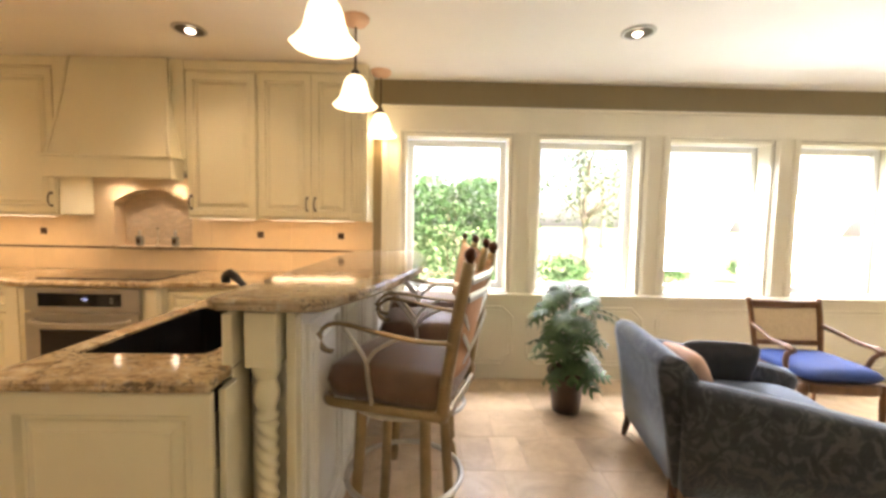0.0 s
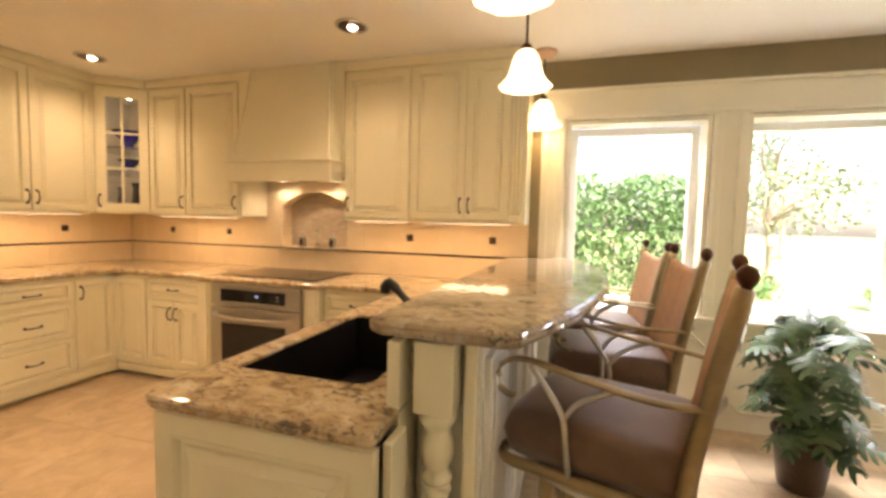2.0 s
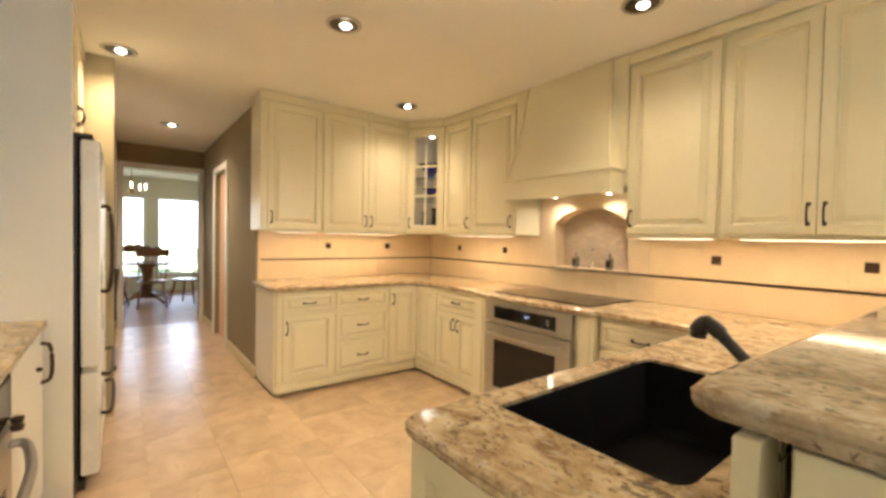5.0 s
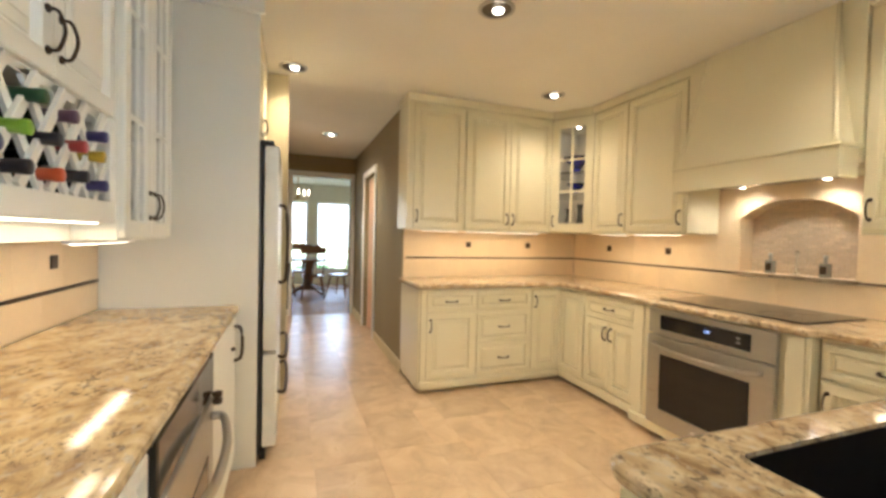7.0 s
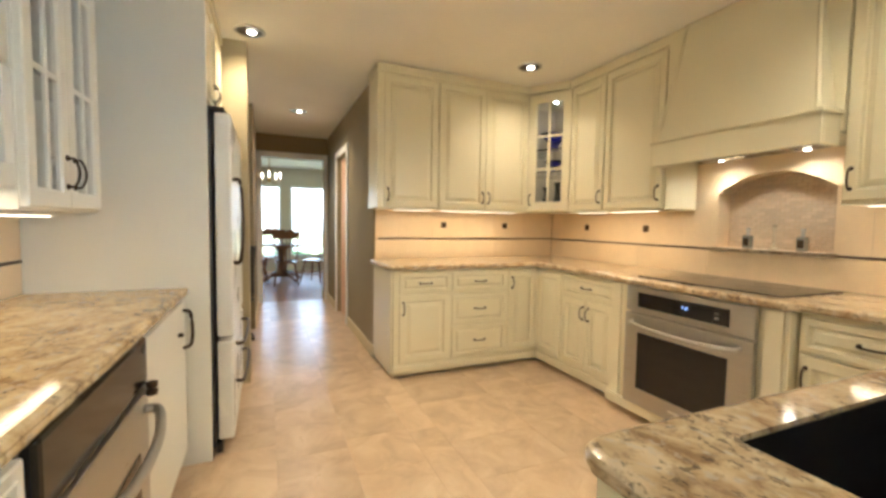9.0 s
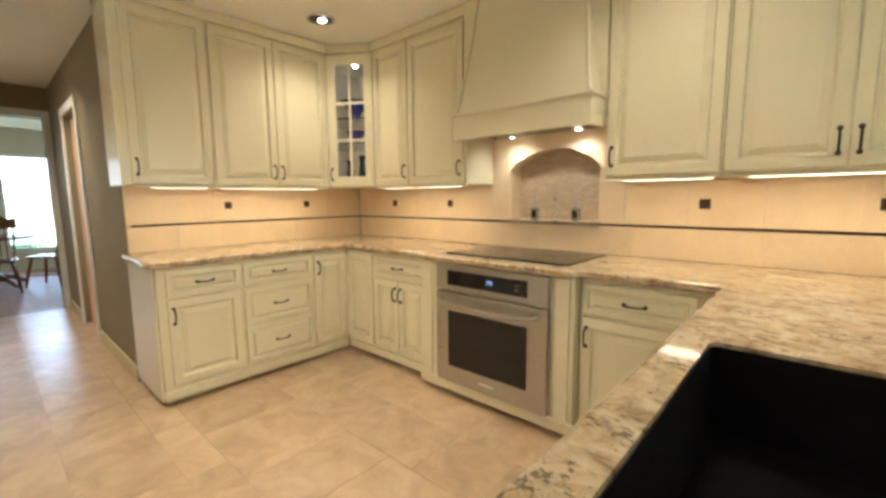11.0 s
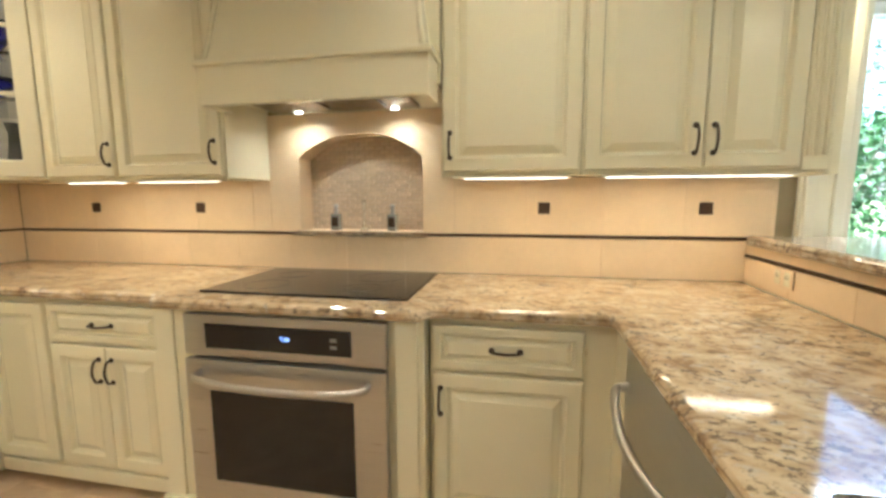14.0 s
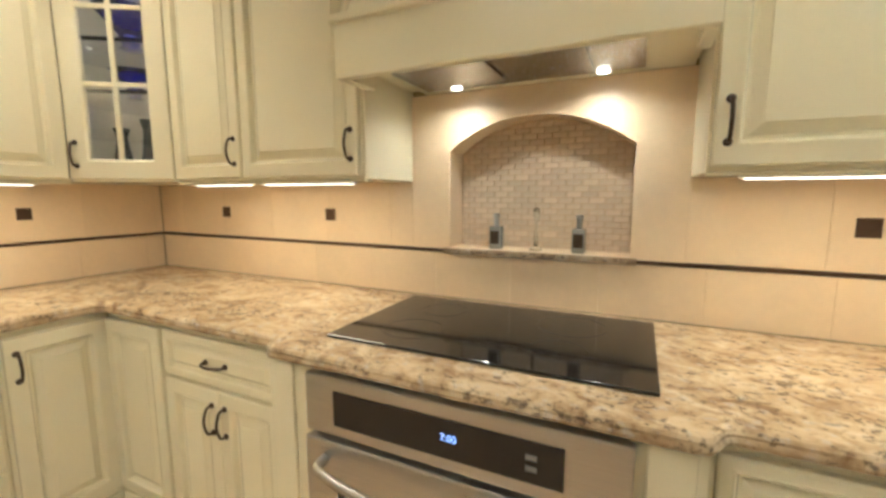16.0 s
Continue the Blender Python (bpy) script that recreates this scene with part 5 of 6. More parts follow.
# ---- bar stools ----
CHAMP = material("champagne_metal", (0.34, 0.26, 0.15), 0.38, metal=0.85, var=0.18, scale=14, bump=0.1)
SILVER = material("worn_silver_metal", (0.55, 0.53, 0.47), 0.35, metal=0.9, var=0.15, scale=14, bump=0.1)
LEATHER = material("brown_upholstery", (0.150, 0.085, 0.052), 0.42, var=0.2, scale=14, grain=220, bump=0.35)
TANB = material("tan_woven_back", (0.42, 0.22, 0.10), 0.75, var=0.15, scale=20, grain=260, bump=0.4)
LEATHER.node_tree.nodes["Principled BSDF"].inputs["Sheen Weight"].default_value = 0.5
LEATHER.node_tree.nodes["Principled BSDF"].inputs["Sheen Roughness"].default_value = 0.35
LEATHER.node_tree.nodes["Principled BSDF"].inputs["Sheen Tint"].default_value = (0.85, 0.80, 0.72, 1)
KNOB = material("dark_copper", (0.09, 0.035, 0.018), 0.35, metal=0.6, var=0.2, scale=50, bump=0.1)


def cushion(w, d, h, puff=0.03, nx=14, ny=14, edge=6):
    """A stuffed pad: centred, bottom at 0."""
    b = bmesh.new()
    grid = {}
    for side in (0, 1):
        for i in range(nx + 1):
            for j in range(ny + 1):
                u, v = i / nx * 2 - 1, j / ny * 2 - 1
                if side and (abs(u) == 1 or abs(v) == 1):
                    grid[side, i, j] = grid[0, i, j]
                    continue
                k = max(0, 1 - (abs(u) ** edge)) * max(0, 1 - (abs(v) ** edge))
                x, y = u * w / 2, v * d / 2
                c = (abs(u) * abs(v)) ** 4
                x, y = x * (1 - 0.10 * c), y * (1 - 0.10 * c)
                z = h / 2 + (h / 2 + puff * (1 - u * u) * (1 - v * v)) * math.sqrt(k) * (1 if side else 0) - (h / 2) * math.sqrt(k) * (0 if side else 1)
                grid[side, i, j] = b.verts.new((x, y, z))
    for side in (0, 1):
        for i in range(nx):
            for j in range(ny):
                q = [grid[side, i, j], grid[side, i + 1, j], grid[side, i + 1, j + 1], grid[side, i, j + 1]]
                if len(set(q)) == 4:
                    b.faces.new(q if side else q[::-1])
    return b


def bar_stool(m):
    s = thing("bar_stool", m, "swivel bar stool with champagne metal frame and brown padded seat", "bar stool", "stools at the bar")
    b = cushion(0.52, 0.50, 0.135, 0.015, 18, 18, 14)
    o = part("seat", b, LEATHER, s, "brown padded seat", smooth=True)
    o.matrix_basis = Matrix.Translation((-0.005, 0, 0.658))
    fr = round_poly([(-0.255, -0.240), (0.245, -0.240), (0.245, 0.240), (-0.255, 0.240)], 0.06, 6)
    part("seat_frame", tube([(p.x, p.y, 0.650) for p in fr], 0.020, 8, rx=0.012, closed=True), CHAMP, s)
    part("swivel_ring", tube([(0.225 * math.cos(a * 0.2618), 0.225 * math.sin(a * 0.2618), 0.612) for a in range(24)], 0.011, 8, closed=True), SILVER, s, smooth=True)
    part("swivel_plate", lathe([(0.0, 0.60), (0.215, 0.60), (0.215, 0.64), (0.0, 0.64)], 28), CHAMP, s)
    for sx in (-1, 1):
        for sy in (-1, 1):
            part("leg", tube(curve([(sx * 0.135, sy * 0.135, 0.612), (sx * 0.142, sy * 0.142, 0.40), (sx * 0.158, sy * 0.158, 0.12), (sx * 0.170, sy * 0.170, 0.0)], 5), 0.024, 8), CHAMP, s, smooth=True)
    part("foot_ring", tube([(0.245 * math.cos(a * 0.19635), 0.245 * math.sin(a * 0.19635), 0.27) for a in range(32)], 0.012, 8, closed=True), SILVER, s, smooth=True)
    # back: two posts, a padded panel, slats behind
    for sy in (-1, 1):
        post = part("back_post", tube(curve([(0.225, sy * 0.215, 0.63), (0.245, sy * 0.22, 0.80), (0.285, sy * 0.228, 1.04), (0.321, sy * 0.235, 1.215)], 5), 0.021, 8, rx=0.028), CHAMP, s, smooth=True)
        part("finial", lathe([(0.010, 1.208), (0.011, 1.217), (0.015, 1.223), (0.0215, 1.234), (0.023, 1.246), (0.0175, 1.259), (0.008, 1.266), (0, 1.267)], 18, (0.323, sy * 0.235, 0)), KNOB, post, smooth=True)
    b = bmesh.new()
    rows = []
    for k in range(11):
        t = k / 10
        x = 0.232 + 0.086 * t
        z = 0.76 + 0.43 * t
        rows.append([(x - 0.018 + 0.022 * math.sin(math.pi * j / 8), -0.205 + 0.41 * j / 8, z - (0.028 * math.sin(math.pi * j / 8) if k == 10 else 0)) for j in range(9)])
    for off in (0.0, 0.022):
        vv = [[b.verts.new((x + off, y, z)) for x, y, z in r] for r in rows]
        for r0, r1 in zip(vv, vv[1:]):
            for j in range(8):
                b.faces.new((r0[j], r0[j + 1], r1[j + 1], r1[j]))
        if off == 0:
            first = vv
    for j in range(8):
        b.faces.new((first[0][j], first[0][j + 1], vv[0][j + 1], vv[0][j]))
        b.faces.new((first[10][j], first[10][j + 1], vv[10][j + 1], vv[10][j]))
    part("back_pad", b, TANB, s, "tan woven back pad", smooth=True)
    for k, z in enumerate((1.15, 1.085)):
        x = 0.268 + (z - 0.80) * 0.17
        part("back_slat", tube([(x, -0.215, z), (x + 0.02, 0, z), (x, 0.215, z)], 0.018, 6, rx=0.004), SILVER, s)
    for (za, zb) in ((1.03, 0.86), (0.95, 0.80)):
        for sy in (-1, 1):
            part("back_slat", tube([(0.300, sy * 0.215, za), (0.285, sy * 0.06, (za + zb) / 2 - 0.01), (0.262, -sy * 0.06, zb)], 0.014, 6, rx=0.004), SILVER, s)
    for sy in (-1, 1):
        y = sy * 0.265
        arm = curve([(0.262, sy * 0.235, 0.925), (0.15, y, 0.930), (0.0, y, 0.945), (-0.13, y, 0.965), (-0.20, y, 0.962), (-0.245, y, 0.93), (-0.25, y, 0.89), (-0.225, y, 0.862), (-0.195, y, 0.858)], 6)
        ar = part("armrest", tube(arm, 0.008, 8, rx=0.017), CHAMP, s, smooth=True)
        part("arm_support", tube(curve([(-0.04, sy * 0.238, 0.65), (-0.045, y, 0.76), (-0.055, y, 0.83), (-0.09, y, 0.885), (-0.15, y, 0.955)], 5), 0.0085, 8), SILVER, ar, smooth=True)
        part("arm_scroll", tube(curve([(-0.05, y, 0.83), (-0.02, y, 0.875), (0.03, y, 0.91), (0.08, y, 0.934)], 5), 0.0075, 8), SILVER, ar, smooth=True)
    return s


st = bar_stool(turned(-0.150, 2.997, 0, -17.3))
copy_thing(st, turned(-0.085, 3.725, 0, 1))
copy_thing(st, turned(-0.10, 4.33, 0, 4))

# ---- sitting area ----


def velvet(name, dark, light):
    """Cut velvet: pale scrolls on a dark ground."""
    m = material(name, dark, 0.85, var=0.3, scale=16, grain=80, bump=0.4)
    n, l = m.node_tree.nodes, m.node_tree.links
    p = n["Principled BSDF"]
    under = p.inputs["Base Color"].links[0].from_socket
    co = n.new("ShaderNodeTexCoord")
    scroll = n.new("ShaderNodeTexNoise")
    scroll.inputs["Scale"].default_value, scroll.inputs["Detail"].default_value = 9.0, 3
    scroll.inputs["Distortion"].default_value = 2.6
    l.new(co.outputs["Object"], scroll.inputs["Vector"])
    ramp = n.new("ShaderNodeValToRGB")
    e = ramp.color_ramp.elements
    e[0].position, e[0].color = 0.47, (0, 0, 0, 1)
    e[1].position, e[1].color = 0.60, (0.9, 0.9, 0.9, 1)
    l.new(scroll.outputs[0], ramp.inputs[0])
    mix = n.new("ShaderNodeMix")
    mix.data_type = "RGBA"
    l.new(ramp.outputs[0], mix.inputs["Factor"])
    l.new(under, mix.inputs["A"])
    mix.inputs["B"].default_value = (*light, 1)
    l.new(mix.outputs["Result"], p.inputs["Base Color"])
    return m


VELVET = velvet("blue_grey_velvet", (0.030, 0.036, 0.045), (0.080, 0.088, 0.097))
SEATV = material("pale_blue_velvet", (0.20, 0.26, 0.36), 0.75, var=0.2, scale=9, grain=60, bump=0.3)
DARKV = material("charcoal_velvet", (0.035, 0.036, 0.040), 0.85, var=0.3, scale=16, grain=80, bump=0.3)
PINK = material("peach_fabric", (0.66, 0.44, 0.34), 0.8, var=0.12, scale=12, grain=200, bump=0.3)
WOODD = material("dark_walnut", (0.10, 0.042, 0.018), 0.35, var=0.3, scale=5, grain=50, stretch=(6, 6, 1), bump=0.1)
WOODM = material("carved_walnut", (0.17, 0.075, 0.030), 0.38, var=0.3, scale=6, grain=60, stretch=(4, 4, 1), bump=0.15)
COBALT = material("royal_blue_cushion", (0.035, 0.09, 0.34), 0.6, var=0.12, scale=10, grain=240, bump=0.25)
CANE = material("woven_cane", (0.42, 0.33, 0.21), 0.6, var=0.15, scale=60, grain=240, bump=0.5)

for m_, w_ in ((VELVET, 0.9), (SEATV, 0.4), (DARKV, 0.3)):
    pb = m_.node_tree.nodes["Principled BSDF"]
    pb.inputs["Sheen Weight"].default_value, pb.inputs["Sheen Roughness"].default_value = w_, 0.35
    pb.inputs["Sheen Tint"].default_value = (0.55, 0.68, 0.85, 1)


def shell(path, prof):
    """A padded shell: a section (offset, height) carried along a plan path of (x, y, scale in height)."""
    b = bmesh.new()
    pts = [Vector((p[0], p[1])) for p in path]
    rows = []
    for i, p in enumerate(path):
        d = (pts[min(i + 1, len(pts) - 1)] - pts[max(i - 1, 0)]).normalized()
        nrm = Vector((d.y, -d.x))
        rows.append([b.verts.new((pts[i].x + nrm.x * o, pts[i].y + nrm.y * o, 0.14 + (h - 0.14) * p[2])) for o, h in prof])
    n = len(prof)
    for r0, r1 in zip(rows, rows[1:]):
        for k in range(n):
            b.faces.new((r0[k], r0[(k + 1) % n], r1[(k + 1) % n], r1[k]))
    b.faces.new(rows[0][::-1])
    b.faces.new(rows[-1])
    return b


def armchair(m):
    """Faces +x; back along -x; sloping arms."""
    s = thing("armchair", m, "blue-grey velvet armchair with sloping arms and dark legs", "armchair")
    back = [(-0.06, 0.14), (-0.10, 0.45), (-0.14, 0.67), (-0.140, 0.72), (-0.10, 0.75), (-0.03, 0.735), (0.02, 0.67), (0.06, 0.45), (0.07, 0.14)]
    path = []
    for k in range(13):
        t = k / 12
        path.append((-0.36, -0.40 + 0.80 * t, 1.0))
    part("backrest", shell([(x, y, h) for x, y, h in path][::-1], [(-o, h) for o, h in back]), VELVET, s, smooth=True)
    arm = [(-0.075, 0.14), (-0.085, 0.45), (-0.105, 0.60), (-0.09, 0.64), (0.0, 0.655), (0.07, 0.635), (0.08, 0.58), (0.065, 0.40), (0.065, 0.14)]
    for sy in (-1, 1):
        pth = []
        for k in range(13):
            t = k / 12
            pth.append((-0.40 + 0.92 * t, sy * 0.40, 1.0 - 0.32 * t ** 1.2))
        if sy > 0:
            pth = pth[::-1]
        part("arm", shell(pth, arm), VELVET, s, smooth=True)
    part("base", box(-0.32, -0.335, 0.13, 0.48, 0.335, 0.30, 0.02), VELVET, s)
    o = part("seat_cushion", cushion(0.80, 0.66, 0.14, 0.03), SEATV, s, "pale blue seat cushion", smooth=True)
    o.matrix_basis = Matrix.Translation((0.10, 0, 0.30))
    for x in (-0.40, 0.44):
        for y in (-0.36, 0.36):
            part("leg", tube([(x, y, 0.16), (x * 1.02, y * 1.0, 0.08), (x * 1.06, y * 1.02, 0.0)], [0.028, 0.022, 0.016], 8), WOODD, s)
    return s


ARM = turned(1.57, 3.42, -0.0, -9)
armchair(ARM)
p = link("cushion", cushion(0.33, 0.33, 0.09, 0.05), PINK, smooth=True)
p.matrix_world = ARM @ pose(-0.18, 0.08, 0.525, 0, 68, 12) @ Matrix.Translation((0, 0, -0.05))
tagged(p, "peach scatter cushion propped on the armchair", "cushion")
p = link("cushion", cushion(0.44, 0.42, 0.10, 0.06), DARKV, smooth=True)
p.matrix_world = ARM @ pose(0.03, 0.24, 0.50, -66, 0, 0) @ Matrix.Translation((0, 0, -0.05))
tagged(p, "charcoal velvet scatter cushion on the armchair", "cushion")


def carved_chair(m):
    """Faces +x."""
    c = thing("carved_armchair", m, "carved walnut armchair with cane back and royal blue cushion", "chair")
    for y in (-0.235, 0.235):
        part("back_leg", tube(curve([(-0.23, y * 0.86, 0.0), (-0.225, y * 0.9, 0.22), (-0.22, y * 0.95, 0.42), (-0.245, y, 0.62), (-0.30, y * 1.05, 0.84)], 5), [0.013] * 5 + [0.019] * 16, 8), WOODM, c, smooth=True)
        part("front_leg", lathe([(0.010, 0.0), (0.016, 0.03), (0.012, 0.05), (0.018, 0.20), (0.024, 0.31), (0.017, 0.325), (0.028, 0.345), (0.028, 0.40), (0.0, 0.405)], 14, (0.235, y * 1.02, 0)), WOODM, c, smooth=True)
        part("armrest", tube(curve([(-0.262, y, 0.66), (-0.14, y * 1.08, 0.635), (0.0, y * 1.16, 0.605), (0.13, y * 1.16, 0.60), (0.18, y * 1.14, 0.585)], 6), [0.015] * 18 + [0.022] * 7, 10), WOODM, c, smooth=True)
        part("arm_post", tube(curve([(0.13, y * 1.03, 0.38), (0.10, y * 1.06, 0.46), (0.12, y * 1.13, 0.54), (0.165, y * 1.14, 0.585)], 5), 0.016, 8), WOODM, c, smooth=True)
    for z, x, h in ((0.80, -0.293, 0.024), (0.53, -0.235, 0.018)):
        part("back_rail", box(x - 0.014, -0.235, z - h, x + 0.014, 0.235, z + h, 0.006), WOODM, c)
    b = bmesh.new()
    vs = [b.verts.new(q) for q in ((-0.240, -0.222, 0.548), (-0.240, 0.222, 0.548), (-0.288, 0.226, 0.778), (-0.288, -0.226, 0.778))]
    f = b.faces.new(vs)
    bmesh.ops.solidify(b, geom=[f], thickness=0.006)
    part("cane_panel", b, CANE, c, "pale woven cane")
    rim = round_poly([(-0.25, -0.23), (0.27, -0.265), (0.27, 0.265), (-0.25, 0.23)], [0.05, 0.14, 0.14, 0.05], 6)
    part("seat_rail", slab(rim, 0.345, 0.41, [(0.01, 0), (0.0, 0.2), (0.0, 0.8), (0.012, 1.0)]), WOODM, c, smooth=False)
    o = part("cushion", cushion(0.53, 0.50, 0.085, 0.02), COBALT, c, "royal blue seat cushion", smooth=True)
    o.matrix_basis = Matrix.Translation((0.01, 0, 0.408))
    return c


carved_chair(turned(2.50, 3.93, 0, -94))

# ---- potted plant ----
LEAFM = material("split_leaf_green", (0.065, 0.14, 0.048), 0.36, var=0.5, scale=6, grain=40, bump=0.2)
POTM = material("brown_glazed_pot", (0.075, 0.042, 0.022), 0.4, var=0.3, scale=14, bump=0.2)
SOIL = material("potting_soil", (0.03, 0.02, 0.014), 0.95, var=0.4, scale=60, bump=0.8)


def split_leaf(size, seed):
    """A broad glossy leaf with deep cuts between its fingers: stem at the origin, tip along +x, drooping."""
    r = random.Random(seed)
    b = bmesh.new()
    n = 5

    def bend(x, y):
        return (x, y, size * 0.10 * (x / size) - size * 0.34 * (x / size) ** 2 - 0.30 * y * y / size)

    mid = [b.verts.new(bend(size * k / (2 * n), 0)) for k in range(2 * n + 1)]
    for s in (-1, 1):
        for k in range(n):
            t = (k + 0.5) / n
            wide = size * 0.52 * (math.sin(math.pi * (0.16 + 0.80 * t)) ** 0.7) * r.uniform(0.9, 1.08)
            a, m_, c = mid[2 * k], mid[2 * k + 1], mid[2 * k + 2]
            step = size / n
            lean = size * (0.26 * t - 0.05)
            p0 = b.verts.new(bend(a.co.x + lean * 0.5, s * wide * 0.5))
            p1 = b.verts.new(bend(c.co.x + lean * 0.5 - 0.05 * step, s * wide * 0.5))
            q0 = b.verts.new(bend(a.co.x + lean + 0.12 * step, s * wide * 0.9))
            q1 = b.verts.new(bend(c.co.x + lean - 0.10 * step, s * wide * 0.9))
            tip = b.verts.new(bend(m_.co.x + lean * 1.15 + 0.1 * step, s * wide))
            for f in ((a, m_, c, p1, p0), (p0, p1, q1, q0), (q0, q1, tip)):
                b.faces.new(f if s > 0 else f[::-1])
    return b


def potted_plant(x, y):
    p = thing("potted_plant", pose(x, y, 0), "bushy split-leaf houseplant in a brown pot on the floor", "plant")
    pot = part("pot", lathe([(0.0, 0.0), (0.095, 0.0), (0.10, 0.02), (0.128, 0.27), (0.138, 0.275), (0.138, 0.305), (0.126, 0.305), (0.12, 0.27), (0.0, 0.27)], 28), POTM, p, smooth=True)
    part("soil", lathe([(0.0, 0.278), (0.06, 0.282), (0.119, 0.272)], 20), SOIL, pot)
    r = random.Random(17)
    meshes = []
    for k in range(6):
        me = bpy.data.meshes.new("leaf")
        b = split_leaf(0.195, k)
        b.to_mesh(me)
        b.free()
        me.materials.append(LEAFM)
        meshes.append(me)
    stems = bmesh.new()
    for k in range(68):
        h = 0.27 + 0.68 * (k / 68) ** 0.9
        a = k * 2.399 + r.uniform(-0.3, 0.3)
        rad = (0.05 + 0.15 * math.sin(math.pi * min(1, (h - 0.10) / 0.95))) * r.uniform(0.35, 0.95)
        ox, oy = rad * math.cos(a), rad * math.sin(a)
        tube([(ox * 0.1, oy * 0.1, 0.27), (ox * 0.35, oy * 0.35, 0.27 + (h - 0.27) * 0.6), (ox, oy, h)], 0.004, 5, bm=stems)
        o = new("leaf", meshes[k % 6])
        o.parent = p
        sc = r.uniform(0.6, 0.98)
        o.matrix_basis = Matrix.Translation((ox, oy, h)) @ Euler((r.uniform(-0.4, 0.4), r.uniform(-0.1, 0.75), a + r.uniform(-0.6, 0.6))).to_matrix().to_4x4() @ Matrix.Scale(sc, 4)
    part("stems", stems, material("green_stem", (0.08, 0.14, 0.05), 0.5), p)


potted_plant(0.935, 4.19)

# ---- desk nook ----
d = thing("desk", pose(-5.22, 1.0, 0), "white built-in desk in the nook", "desk")
part("top", box(-0.70, -0.56, 0.72, 0.70, 0.52, 0.755, 0.006), WHITEP, d)
for x in (-0.66, 0.66):
    part("side", box(x - 0.03, -0.52, 0, x + 0.03, 0.48, 0.718, 0.004), WHITEP, d)
oc = thing("office_chair", turned(-5.30, 1.58, 0, 20), "black office chair rolled up to the desk", "office chair")
part("seat", cushion(0.46, 0.46, 0.08, 0.02), BLACKP, oc, smooth=True).matrix_basis = Matrix.Translation((0, 0, 0.43))
b = shell([(0.20 - 0.05 * math.cos(k * 0.26 - 1.56), -0.20 + 0.40 * k / 12, 1.0) for k in range(13)], [(-0.02, 0.52), (-0.03, 0.75), (0.01, 0.98), (0.05, 0.98), (0.02, 0.75), (0.02, 0.52)])
part("backrest", b, BLACKP, oc, smooth=True).matrix_basis = pose(0, 0, 0, 0, 0, 90)
part("column", lathe([(0.03, 0.10), (0.03, 0.25), (0.02, 0.25), (0.02, 0.43)], 14), BLACKP, oc)
part("back_bracket", tube(curve([(0, 0.10, 0.44), (0, 0.24, 0.46), (0, 0.26, 0.60)], 5), 0.016, 8), BLACKP, oc)
for k in range(5):
    a = k * 1.2566 + 0.5
    foot = part("foot", tube([(0, 0, 0.11), (0.16 * math.cos(a), 0.16 * math.sin(a), 0.09), (0.28 * math.cos(a), 0.28 * math.sin(a), 0.065)], [0.026, 0.02, 0.016], 8), BLACKP, oc)
    part("castor", lathe([(0.0, 0.0), (0.02, 0.004), (0.028, 0.028), (0.02, 0.052), (0.0, 0.056)], 12, (0.28 * math.cos(a), 0.28 * math.sin(a), 0)), BLACKP, foot, smooth=True)

# ---- dining room ----
DX0, DX1, DY0, DY1 = -11.8, END_X - 0.12, -0.2, 4.6
structure("floor_dining", box(DX0 - 0.1, DY0, -0.12, DX1 + 0.13, DY1, -0.002), WOODF, "polished oak floor of the dining room")
structure("ceiling_dining", box(DX0 - 0.1, DY0 - 0.1, CEIL_Z, END_X - 0.1, DY1 + 0.1, CEIL_Z + 0.12), CEIL, "ceiling of the dining room")
structure("wall_dining_south", box(DX0, DY0 - 0.12, 0, DX1, DY0, CEIL_Z), TRIMW, "cream dining room wall")
structure("wall_dining_north", box(DX0, DY1, 0, DX1, DY1 + 0.12, CEIL_Z), TRIMW, "cream dining room wall")
for y0, y1 in ((DY0, HALL_S - 0.12), (HALL_N + 0.12, DY1)):
    structure("wall_dining_east", box(END_X - 0.12, y0, 0, END_X - 0.002, y1, CEIL_Z), TRIMW, "cream dining room wall")
dw_ = wall_with_holes(DY0, DY1, 0, CEIL_Z, 0, 0.2, [(0.55, 1.35, 0.35, 2.1), (1.55, 2.30, 0.35, 2.1), (2.50, 3.35, 0.35, 2.1), (3.55, 4.3, 0.35, 2.1)])
o = structure("wall_dining_west", dw_, TRIMW, "cream dining room wall with tall windows")
o.matrix_world = pose(DX0, 0, 0, 0, 0, 90)
for k, (a, c) in enumerate(((0.55, 1.35), (1.55, 2.30), (2.50, 3.35), (3.55, 4.3))):
    w = thing("window_%d" % (6 + k), pose(DX0 - 0.1, a, 0.35), "tall bright dining room window", "window", "dining windows", "structure")
    ww_ = c - a
    b = bmesh.new()
    for y0, z0, y1, z1_ in ((0.002, 0.002, 0.05, 1.748), (ww_ - 0.05, 0.002, ww_ - 0.002, 1.748), (0.05, 0.002, ww_ - 0.05, 0.05), (0.05, 1.70, ww_ - 0.05, 1.748)):
        box(-0.03, y0, z0, 0.03, y1, z1_, 0.004, bm=b)
    part("window_frame", b, VINYL, w)
    g = part("pane", box(-0.003, 0.048, 0.048, 0.003, ww_ - 0.048, 1.702), PANE, w)
    g.visible_shadow = False

